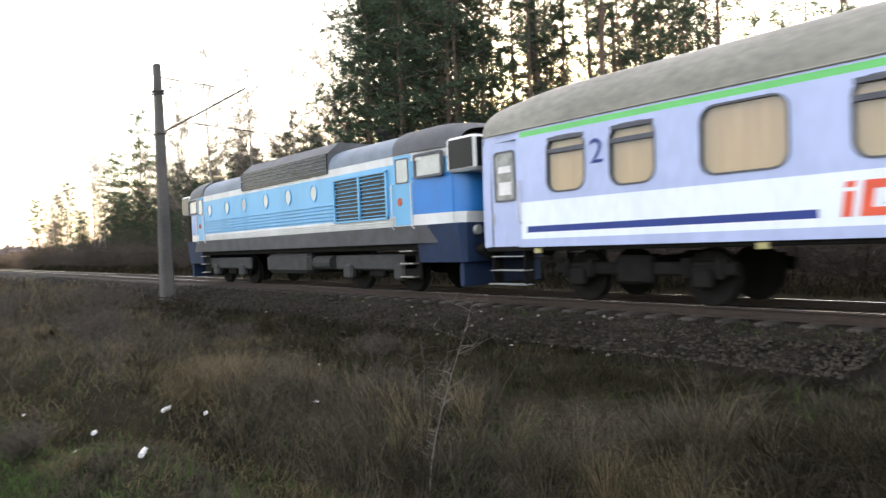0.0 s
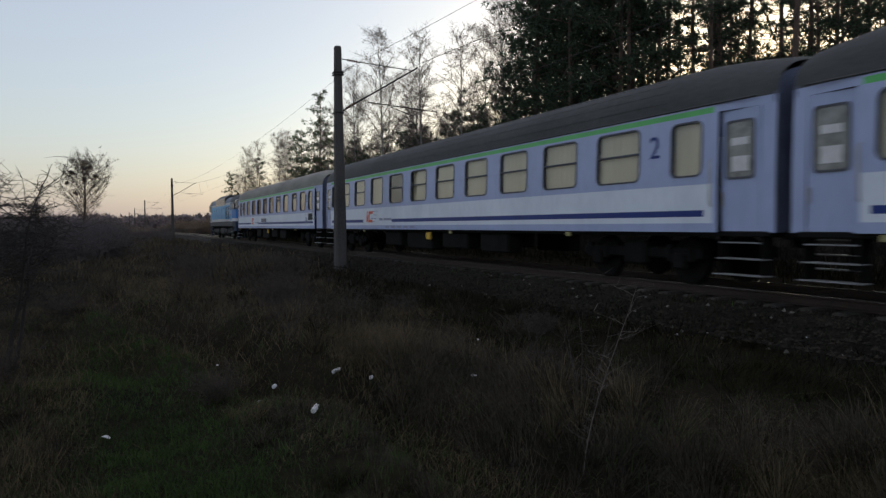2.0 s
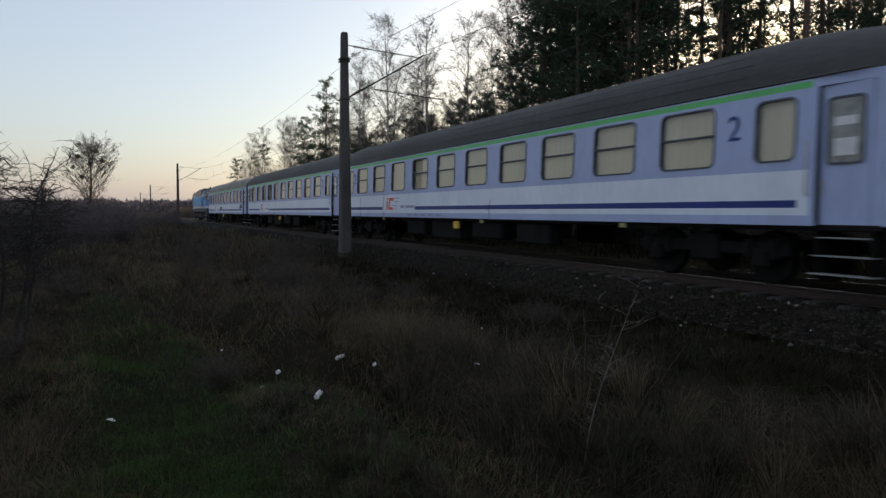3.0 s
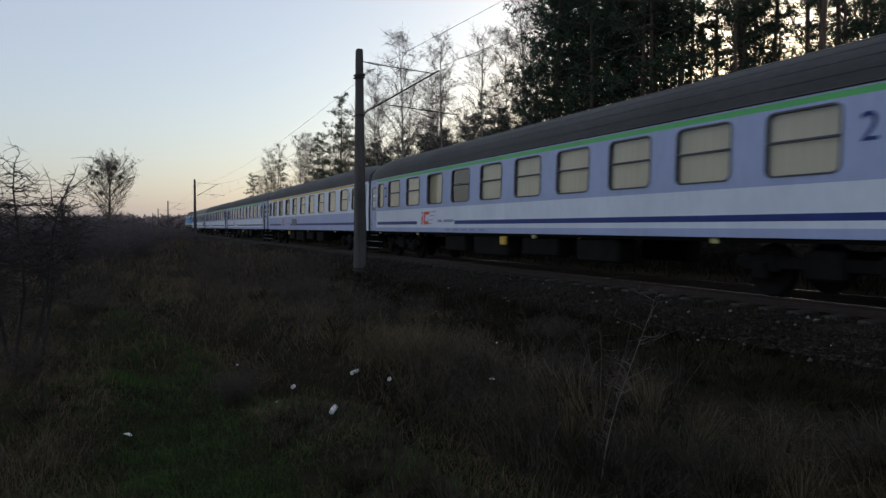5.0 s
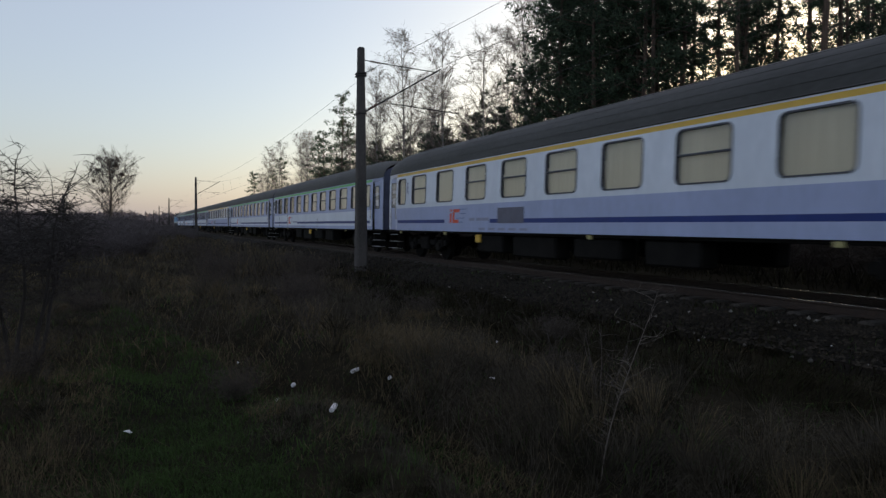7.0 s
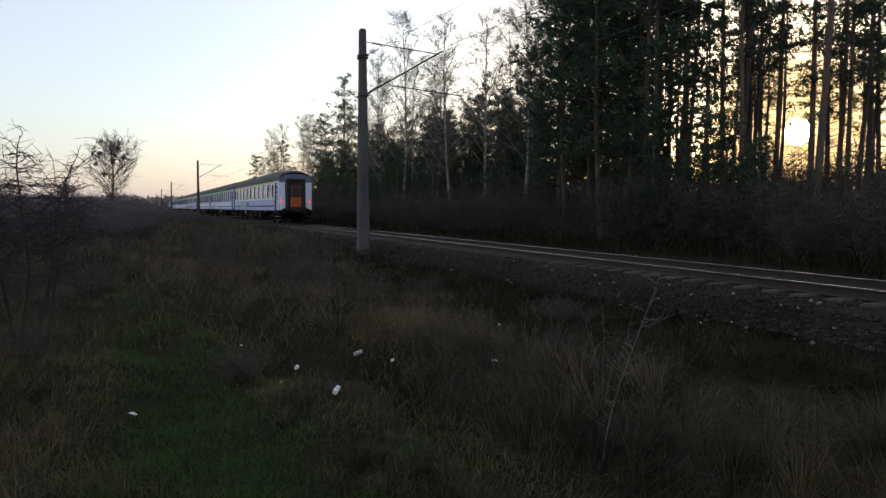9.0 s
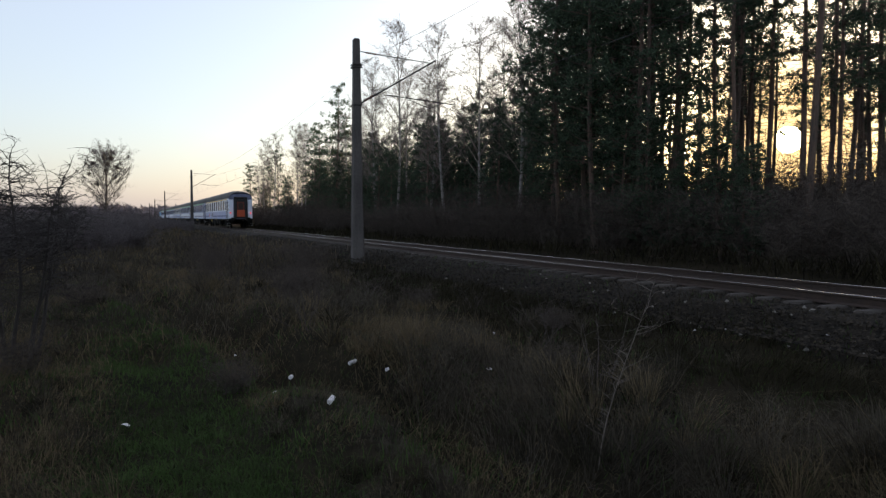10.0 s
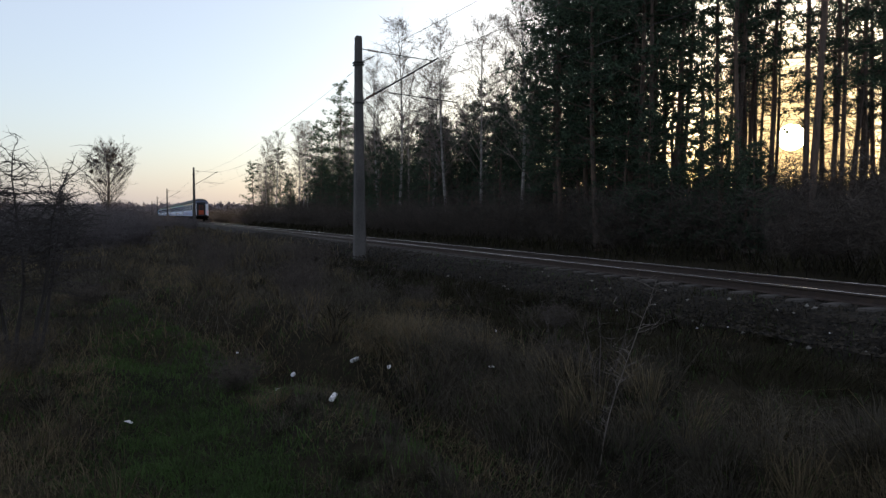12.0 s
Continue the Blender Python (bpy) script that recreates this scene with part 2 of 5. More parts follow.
# ---- mesh helpers ----
class Shape:
    """Vertices, faces and material slots of one mesh."""

    def __init__(self):
        self.v, self.f, self.m = [], [], []

    def face(self, pts, slot=0):
        i = len(self.v)
        self.v += [tuple(p) for p in pts]
        self.f.append(tuple(range(i, i + len(pts))))
        self.m.append(slot)

    def box(self, x0, y0, z0, x1, y1, z1, slot=0, chamfer=0.0):
        c = min(chamfer, abs(x1 - x0) / 3, abs(y1 - y0) / 3, abs(z1 - z0) / 3)
        i = len(self.v)
        if not c:
            self.v += [(x, y, z) for z in (z0, z1) for y in (y0, y1) for x in (x0, x1)]
            fs = [(0, 2, 3, 1), (4, 5, 7, 6), (0, 1, 5, 4), (2, 6, 7, 3), (0, 4, 6, 2), (1, 3, 7, 5)]
        else:
            rings = []
            for z, k in ((z0, c), (z0 + c, 0), (z1 - c, 0), (z1, c)):
                rings.append([(x0 + k + c, y0 + k, z), (x1 - k - c, y0 + k, z), (x1 - k, y0 + k + c, z), (x1 - k, y1 - k - c, z),
                              (x1 - k - c, y1 - k, z), (x0 + k + c, y1 - k, z), (x0 + k, y1 - k - c, z), (x0 + k, y0 + k + c, z)])
            self.loft(rings, slot=slot)
            return
        self.f += [tuple(i + a for a in f) for f in fs]
        self.m += [slot] * 6

    def loft(self, rings, closed=True, caps=True, slot=0):
        i, n = len(self.v), len(rings[0])
        for r in rings:
            self.v += [tuple(p) for p in r]
        for a in range(len(rings) - 1):
            for b in range(n if closed else n - 1):
                c = (b + 1) % n
                self.f.append((i + a * n + b, i + a * n + c, i + (a + 1) * n + c, i + (a + 1) * n + b))
                self.m.append(slot)
        if caps and closed:
            self.f.append(tuple(i + b for b in reversed(range(n))))
            self.f.append(tuple(i + (len(rings) - 1) * n + b for b in range(n)))
            self.m += [slot, slot]

    def tube(self, pts, radii, sides=6, slot=0, caps=True):
        pts = [Vector(p) for p in pts]
        if not hasattr(radii, "__len__"):
            radii = [radii] * len(pts)
        rings = []
        for k, p in enumerate(pts):
            d = (pts[min(k + 1, len(pts) - 1)] - pts[max(k - 1, 0)]).normalized()
            u = d.cross(Vector((0, 0, 1)) if abs(d.z) < 0.9 else Vector((1, 0, 0))).normalized()
            w = d.cross(u)
            rings.append([p + (u * math.cos(2 * math.pi * s / sides) + w * math.sin(2 * math.pi * s / sides)) * radii[k] for s in range(sides)])
        self.loft(rings, slot=slot, caps=caps)

    def disc(self, centre, axis, r, width, sides=20, slot=0, bevel=0.02):
        c, a = Vector(centre), Vector(axis).normalized()
        self.tube([c - a * width / 2, c - a * (width / 2 - bevel), c + a * (width / 2 - bevel), c + a * width / 2], [r - bevel, r, r, r - bevel], sides, slot)

    def mesh(self, name, mats, smooth=False):
        me = bpy.data.meshes.new(name)
        me.from_pydata(self.v, [], self.f)
        for m in (mats if isinstance(mats, (list, tuple)) else [mats]):
            me.materials.append(m)
        me.polygons.foreach_set("material_index", self.m)
        if smooth:
            me.polygons.foreach_set("use_smooth", [True] * len(self.f))
        me.update()
        return me


def part(name, shape, mats, parent=None, label="", m=None, smooth=False):
    data = shape if isinstance(shape, bpy.types.Mesh) else shape.mesh(name, mats, smooth)
    ob = new(name, data)
    if parent:
        ob.parent = parent
    if m is not None:
        ob.matrix_basis = m
    if label:
        ob["label"] = label
    return ob


def rounded(y0, z0, y1, z1, r, k=4):
    """Corner points of a rounded rectangle, as (y, z), once round."""
    out = []
    for cy, cz, a in ((y1 - r, z1 - r, 0), (y0 + r, z1 - r, 90), (y0 + r, z0 + r, 180), (y1 - r, z0 + r, 270)):
        for s in range(k + 1):
            q = radians(a + 90 * s / k)
            out.append((cy + r * math.cos(q), cz + r * math.sin(q)))
    return out


def lettering(name, text, size, material, parent, m, label=""):
    cu = bpy.data.curves.new(name, "FONT")
    cu.body, cu.size, cu.extrude, cu.align_x = text, size, 0.003, "CENTER"
    tmp = new(name, cu)
    bpy.context.view_layer.update()
    me = bpy.data.meshes.new_from_object(tmp.evaluated_get(bpy.context.evaluated_depsgraph_get()))
    bpy.data.objects.remove(tmp)
    me.materials.clear()
    me.materials.append(material)
    return part(name, me, None, parent, label, m)


TRACK_X = 11.11
# ---- ground ----
def ditch(y):
    """Where the small drainage ditch runs."""
    return 3.47 - 0.205 * y + 0.1 * math.sin(y * 1.3)


def rise(x, y):
    """Height of the ground: low grass verge, small ditch, bank up to the track, field beyond."""
    z = -0.62
    if x > 13.5:
        z = -0.42
    if y < 60:
        d = x - ditch(y)
        fade = min(1.0, max(0.0, (20 - y) / 5))
        z -= 0.52 * fade * math.exp(-(d / (0.40 if d < 0 else 0.34)) ** 2)
        z += 0.26 * fade * math.exp(-((d - 1.0) / 0.7) ** 2)
        z += 0.10 * fade * math.exp(-((d + 0.75) / 0.3) ** 2)
    if x < -2:
        z -= 0.12 * min(1, (-2 - x) / 3)
    near = max(0.0, 1 - math.hypot(x, y) / 40)
    z += near * (0.10 * max(0.0, noise.noise((x * 1.1, y * 0.9, 8.0))) + 0.26 * noise.noise((x * 0.6, y * 0.45, 2.0)) + 0.13 * noise.noise((x * 1.7, y * 1.5, 5.0))) * (1.0 if x < 7 else 0.4)
    return z


def surface(x, y):
    """Height of the ground or of the ballast shoulder on it."""
    return max(rise(x, y), float(np.interp(x, [TRACK_X - 3.1, TRACK_X - 1.95, TRACK_X - 1.0], [-0.75, -0.24, -0.2])))


def axis(parts):
    out = []
    for a, b, s in parts:
        out += list(np.arange(a, b, s))
    return out + [parts[-1][1]]


GX = axis([(-3000, -200, 700), (-200, -20, 20), (-20, -4, 2), (-4, 9.2, 0.2), (9.2, 22, 1.6), (22, 120, 14), (120, 3000, 720)])
GY = axis([(-3000, -100, 725), (-100, -10, 10), (-10, 2, 1), (2, 26, 0.25), (26, 60, 1.4), (60, 200, 10), (200, 3000, 560)])
s = Shape()
s.v = [(x, y, rise(x, y)) for y in GY for x in GX]
for j in range(len(GY) - 1):
    for i in range(len(GX) - 1):
        k = j * len(GX) + i
        s.f.append((k, k + 1, k + 1 + len(GX), k + len(GX)))
        s.m.append(1 if GX[i + 1] < -5 and GY[j] > 12 else 0)
tagged(part("ground", s, [SOIL, FIELD], smooth=True), "dark earth verge with matted winter vegetation", "ground", kind="structure")

# ---- track ----
track = tagged(new("railway_track"), "single railway track on dark ballast with worn shiny rails", "track", kind="structure")
s = Shape()
prof = [(-3.1, -0.75), (-1.95, -0.24), (-1.0, -0.2), (1.0, -0.2), (1.95, -0.24), (3.1, -0.75)]
ys = list(np.arange(-60, 80, 1.0)) + list(np.arange(80, 900, 20.0))
s.loft([[(TRACK_X + x + 0.12 * noise.noise((x * 3, y * 0.8, 1)), y, z + 0.05 * noise.noise((x * 2, y * 0.9, 3))) for x, z in prof] for y in ys], closed=False)
part("ballast_bed", s, BALLAST, track, "dark oily ballast shoulder")
for side in (-1, 1):
    s = Shape()
    x = TRACK_X + side * 0.7525
    sec = [(-0.07, -0.172), (0.07, -0.172), (0.07, -0.16), (0.012, -0.135), (0.012, -0.045), (0.036, -0.035), (0.036, -0.008), (0.028, 0.0), (-0.028, 0.0), (-0.036, -0.008), (-0.036, -0.035), (-0.012, -0.045), (-0.012, -0.135), (-0.07, -0.16)]
    s.loft([[(x + a, y, b) for a, b in sec] for y in (-60, 200, 900)])
    rail = part("rail", s, RUST, track, "rusty steel rail")
    s = Shape()
    crown = [(-0.031, -0.002), (-0.028, 0.0008), (-0.02, 0.0028), (-0.008, 0.0038), (0.008, 0.0038), (0.02, 0.0028), (0.028, 0.0008), (0.031, -0.002)]
    s.loft([[(x + a, y, b) for a, b in crown] for y in (-60, 0, 40, 100, 300, 900)])
    part("running_surface", s, RAIL_TOP, rail, "polished running surface", smooth=True)
s = Shape()
s.box(-1.25, -0.13, -0.2, 1.25, 0.13, 0.0, chamfer=0.03)
SLEEPER = s.mesh("sleeper", mat("tarred_timber", (0.05, 0.042, 0.034), (0.022, 0.019, 0.015), 0.9, scale=3, fine=20, bump=0.5, stretch=(0.3, 1, 1), random_ob=0.3))
for i in range(250):
    part("sleeper", SLEEPER, None, track, m=pose(TRACK_X + random.uniform(-0.03, 0.03), -15 + i * 0.62, -0.165, 0, 0, random.uniform(-0.6, 0.6)))


def pebble(s, x, y, z, r):
    a, t = random.random() * 6.28, [random.uniform(0.6, 1.2) * r for _ in range(6)]
    c, d = math.cos(a), math.sin(a)
    i = len(s.v)
    s.v += [(x + c * t[0], y + d * t[0], z), (x - d * t[1], y + c * t[1], z), (x - c * t[2], y - d * t[2], z), (x + d * t[3], y - c * t[3], z), (x, y, z + t[4] * 0.8), (x, y, z - t[5] * 0.4)]
    for a, b in ((0, 1), (1, 2), (2, 3), (3, 0)):
        s.f += [(i + a, i + b, i + 4), (i + b, i + a, i + 5)]
        s.m += [0, 0]


s = Shape()
for i in range(16000):
    y = 3 + 55 * random.random() ** 1.6
    x = random.uniform(-3.3, 0.6)
    z = np.interp(x, [-3.6, -3.1, -1.95, -1.0, 1], [-0.4, -0.42, -0.24, -0.2, -0.2])
    pebble(s, TRACK_X + x, y, max(z, -0.45), random.uniform(0.02, 0.05))
tagged(part("ballast_stones", s, STONE), "loose dark grey crushed stone along the track", "ballast", kind="stuff")


# ---- overhead line ----
def line_pole(y, detail=True):
    """Concrete mast with a bracket over the track."""
    top, foot = 8.25, -0.95
    p = new("catenary_pole")
    p.matrix_basis = pose(8.2, y, 0)
    s = Shape()
    s.loft([[(sx * w, sy * d, z) for sx, sy in ((-1, -0.7), (-0.7, -1), (0.7, -1), (1, -0.7), (1, 0.7), (0.7, 1), (-0.7, 1), (-1, 0.7))]
            for z, w, d in ((foot, 0.24, 0.24), (2.0, 0.20, 0.20), (top - 0.05, 0.125, 0.14), (top, 0.10, 0.12))])
    part("mast", s, CONCRETE, p, "weathered grey concrete mast")
    s = Shape()
    s.tube([(0.1, 0, 5.7), (3.42, 0, 7.72)], 0.032, 8)
    part("bracket_tube", s, WIRE, p, "dark inclined steel bracket tube")
    s = Shape()
    s.tube([(0.1, 0, 7.78), (0.85, 0, 7.72), (3.3, 0, 7.58)], 0.018, 6)
    part("tie_rod", s, WIRE, p)
    s = Shape()
    for k in range(5):
        s.disc((0.42 + 0.09 * k, 0, 7.755 - 0.007 * k), (1, 0, -0.07), 0.055, 0.05, 10)
    part("insulator", s, PORCELAIN, p, "ribbed brown insulator")
    s = Shape()
    for k in range(5):
        s.disc((0.35 + 0.075 * k, 0, 5.87 + 0.05 * k), (1, 0, 0.67), 0.06, 0.05, 10)
    part("insulator", s, PORCELAIN, p, "ribbed brown insulator")
    s = Shape()
    s.tube([(1.25, 0, 6.15), (4.3, 0, 5.95)], 0.02, 6)
    s.tube([(2.2, 0, 6.02), (3.2, 0, 5.72)], 0.014, 6)
    part("registration_arm", s, WIRE, p)
    for z in (7.1, 7.2, 5.62):
        s = Shape()
        s.box(-0.19, -0.2, z, 0.19, 0.2, z + 0.06, chamfer=0.01)
        part("clamp", s, WIRE, p, "dark steel clamp band")
    s = Shape()
    s.tube([(-0.16, -0.1, 7.1), (0.1, -0.25, 7.25), (0.62, -0.15, 7.52)], 0.014, 6)
    part("wire_arm", s, WIRE, p)
    return tagged(p, "weathered concrete overhead-line mast with steel bracket beside the track", "catenary pole", "poles along the track")


POLES = [-55.0, 26.4, 108.5, 199.0, 285.0, 370.0]
for y in POLES:
    line_pole(y)


def sagging(name, x, z, dip, r, label):
    s = Shape()
    pts = []
    for a, b in zip(POLES, POLES[1:]):
        for k in range(12):
            u = k / 12
            pts.append((x, a + (b - a) * u, z - dip * 4 * u * (1 - u)))
    s.tube(pts, r, 4)
    return tagged(part(name, s, WIRE), label, "wire", "overhead wires")


sagging("messenger_wire", 11.1, 7.6, 1.0, 0.008, "dark messenger wire strung between mast brackets")
sagging("contact_wire", 11.3, 5.72, 0.0, 0.008, "straight dark contact wire over the track")
sagging("feeder_wire", 8.8, 7.55, 1.0, 0.006, "dark feeder wire strung along the masts")
for a, b in zip(POLES[:3], POLES[1:4]):
    for k in range(1, 10):
        u = k / 10
        z = 7.6 - 4 * u * (1 - u)
        d = Shape()
        d.tube([(11.3, a + (b - a) * u, 5.72), (11.1, a + (b - a) * u, z)], 0.005, 4)
        tagged(part("dropper_wire", d, WIRE), "thin dropper between messenger and contact wire", "wire", "droppers")
# ---- train ----
LENGTH, HALF, SILL, EAVE, TOP = 26.1, 1.41, 1.04, 3.32, 4.22
DOORS = ((-1.1, -0.27), (-25.83, -25.0))


def half_width(y):
    """The body narrows at its ends."""
    d = min(-y, LENGTH + y)
    return HALF - 0.13 * max(0.0, 1 - d / 1.25)


def window_rows(kind, marks):
    """(y0, y1, z0, z1, style) of each side window."""
    out = []
    if kind == "sleeper":
        out = [(-2.81, -1.9, 2.04, 3.08, "vent"), (-4.24, -3.34, 2.04, 3.08, "vent")]
        out += [(-6.36 - 2.12 * k, -5.02 - 2.12 * k, 2.04, 3.1, "plain" if k % 2 == 0 else "vent") for k in range(7)] + [(-21.2, -20.0, 2.04, 3.1, "vent")]
        out += [(-23.15, -21.92, 2.04, 3.1, "plain"), (-24.62, -23.75, 2.04, 3.08, "plain")]
    elif kind == "first":
        out = [(-2.25, -1.4, 2.06, 3.08, "plain")]
        out += [(-4.3 - 2.36 * k, -2.9 - 2.36 * k, 2.04, 3.12, "plain" if k in (1, 5, 7) else "split") for k in range(9)]
        out += [(-24.6, -23.85, 2.06, 3.08, "plain")]
    else:
        out = [(-2.2, -1.42, 2.06, 3.08, "plain")]
        out += [(-4.12 - 2.1 * k, -2.75 - 2.1 * k, 2.04, 3.12, "plain" if k == 2 else "open" if k == 3 and not marks else "split") for k in range(10)]
        out += [(-24.66, -23.88, 2.06, 3.08, "plain")]
    return out


def side_x(y, z):
    return half_width(y) - 0.04 * max(0.0, (z - 2.4) / 0.9)


def coach_wall(kind, sgn, wins):
    """One side: a grid of painted cells with the windows and doorways left open."""
    base, band, stripe = (1, 0, 4) if kind == "first" else (0, 1, 3)
    navy = [(-6.0, -1.36), (-24.7, -9.3)] if kind != "sleeper" else [(-6.7, -1.36), (-24.7, -9.6)]
    ycut = sorted({0.0, -0.2, -1.2, -LENGTH, -LENGTH + 1.2, *[v for w in wins for v in w[:2]], *[v for n in navy for v in n], *[v for d in DOORS for v in d], -13.0})
    zcut = [SILL, 1.2, 1.32, 1.44, 1.91, 2.04, 2.06, 3.08, 3.1, 3.12, 3.175, 3.28, EAVE]
    s = Shape()
    for y0, y1 in zip(ycut, ycut[1:]):
        for z0, z1 in zip(zcut, zcut[1:]):
            ym, zm = (y0 + y1) / 2, (z0 + z1) / 2
            if any(w[0] < ym < w[1] and w[2] < zm < w[3] for w in wins) or (any(a < ym < b for a, b in DOORS) and zm < 3.175):
                continue
            if zm > 3.28:
                slot = base
            elif zm > 3.175:
                slot = stripe if -24.9 < ym < -1.2 else base
            elif zm > 1.91:
                slot = base
            elif not -24.9 < ym < -1.2:
                slot = 0 if kind != "first" else 1
            elif zm < 1.2:
                slot = 0
            elif 1.32 < zm < 1.44 and any(a < ym < b for a, b in navy):
                slot = 2
            else:
                slot = band
            q = [(y0, z0), (y1, z0), (y1, z1), (y0, z1)]
            q = q if sgn > 0 else q[::-1]
            s.face([(sgn * side_x(y, z), y, z) for y, z in q], slot)
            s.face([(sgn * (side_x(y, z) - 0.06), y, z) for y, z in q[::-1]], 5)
    return s


WALL_MATS = [LAV, WHITE, NAVY, GREEN, YELLOW, DARK_IN]


def roof_ring(y, drop):
    w = half_width(y) - 0.045
    pts = []
    for k in range(15):
        a = math.pi * k / 14
        c, sn = math.cos(a), math.sin(a)
        pts.append((w * math.copysign(abs(c) ** 0.72, c), y, EAVE + (TOP - EAVE - drop) * abs(sn) ** 0.85))
    return pts


def window(parent, sgn, w, blind, paint):
    y0, y1, z0, z1, style = w
    ym = (y0 + y1) / 2
    x = sgn * side_x(ym, 2.4)
    s = Shape()
    rings = []
    lean = lambda z: sgn * (side_x(ym, z) - side_x(ym, 2.4))
    r = 0.24 if blind is BLIND_WARM else 0.15
    for grow, dr, dx in ((0.004, 0.0, -0.03), (0.004, 0.0, 0.012), (-0.03, -0.03, 0.012), (-0.034, -0.03, -0.05)):
        rings.append([(x + sgn * dx + lean(z), y, z) for y, z in rounded(y0 - grow, z0 - grow, y1 + grow, z1 + grow, r + dr)])
    s.loft(rings, caps=False)
    wf = part("window", s, FRAME, parent, "dark rubber-framed coach window")
    s = Shape()
    s.loft([[(sgn * (side_x(y, z) + 0.001), y, z) for y, z in rounded(y0 - g, z0 - g, y1 + g, z1 + g, q)] for g, q in ((0.006, 0.004), (-0.002, r - 0.004))], caps=False)
    part("window_surround", s, paint, wf)
    s = Shape()
    s.face([(x - sgn * 0.03 + lean(z), y, z) for y, z in rounded(y0 + 0.02, z0 + 0.02, y1 - 0.02, z1 - 0.02, r - 0.02)[::sgn]])
    pane = part("pane", s, PANE, wf)
    pane.visible_shadow = False
    if style != "plain":
        zb = z0 + (z1 - z0) * (0.53 if style in ("split", "open") else 0.74)
        s = Shape()
        a, b = (0.02, 0.022) if style in ("split", "open") else (0.02, 0.045)
        xx = x + lean(zb)
        s.box(min(xx - sgn * 0.04, xx + sgn * 0.012), y0 + a, zb - b, max(xx - sgn * 0.04, xx + sgn * 0.012), y1 - a, zb + b, chamfer=0.008)
        if style == "vent":
            s.box(min(xx - sgn * 0.04, xx + sgn * 0.01), y0 + 0.03, z1 - 0.09, max(xx - sgn * 0.04, xx + sgn * 0.01), y1 - 0.03, z1 - 0.01, chamfer=0.008)
        part("window_bar", s, FRAME, wf)
    s = Shape()
    n = 14
    for k in range(n):
        p, q = y0 + (y1 - y0) * k / n, y0 + (y1 - y0) * (k + 1) / n
        o = 0.012 * (k % 2)
        s.face([(x - sgn * (0.11 + o) + lean(z0), p, z0), (x - sgn * (0.122 - o) + lean(z0), q, z0), (x - sgn * (0.122 - o) + lean(z1), q, z1), (x - sgn * (0.11 + o) + lean(z1), p, z1)])
    # uncurtained windows get a dark sheet in place of the compartment's shade
    part("window_backing", s, DARK_IN if style == "open" else blind, wf, "dark sheet for the compartment's shade behind an uncurtained window" if style == "open" else "")


def bogie(parent, yc, gauge_x=0.75, base=2.5, wheel_r=0.46, mat_=None):
    s = Shape()
    for sx in (-1, 1):
        s.box(sx * 1.0 - 0.07, yc - base / 2 - 0.55, 0.5, sx * 1.0 + 0.07, yc + base / 2 + 0.55, 0.72, chamfer=0.03)
        for e in (-1, 1):
            yy = yc + e * base / 2
            s.box(sx * 1.06 - 0.1, yy - 0.17, 0.3, sx * 1.06 + 0.1, yy + 0.17, 0.62, chamfer=0.04)
            for o in (-0.28, 0.28):
                s.disc((sx * 1.05, yy + o, 0.62), (0, 0, 1), 0.09, 0.34, 10)
        s.box(sx * 1.05 - 0.1, yc - 0.35, 0.35, sx * 1.05 + 0.1, yc + 0.35, 0.85, chamfer=0.05)
    s.box(-1.0, yc - 0.25, 0.45, 1.0, yc + 0.25, 0.8, chamfer=0.05)
    b = part("bogie", s, mat_ or UNDER, parent, "sooty cast bogie")
    for e in (-1, 1):
        for sx in (-1, 1):
            s = Shape()
            yy = yc + e * base / 2
            s.disc((sx * (gauge_x + 0.02), yy, wheel_r), (1, 0, 0), wheel_r, 0.13, 28)
            s.disc((sx * (gauge_x - 0.055), yy, wheel_r), (1, 0, 0), wheel_r + 0.028, 0.03, 28, bevel=0.01)
            s.disc((sx * (gauge_x + 0.1), yy, wheel_r), (1, 0, 0), 0.12, 0.12, 12)
            part("wheel", s, UNDER, b)
    return b


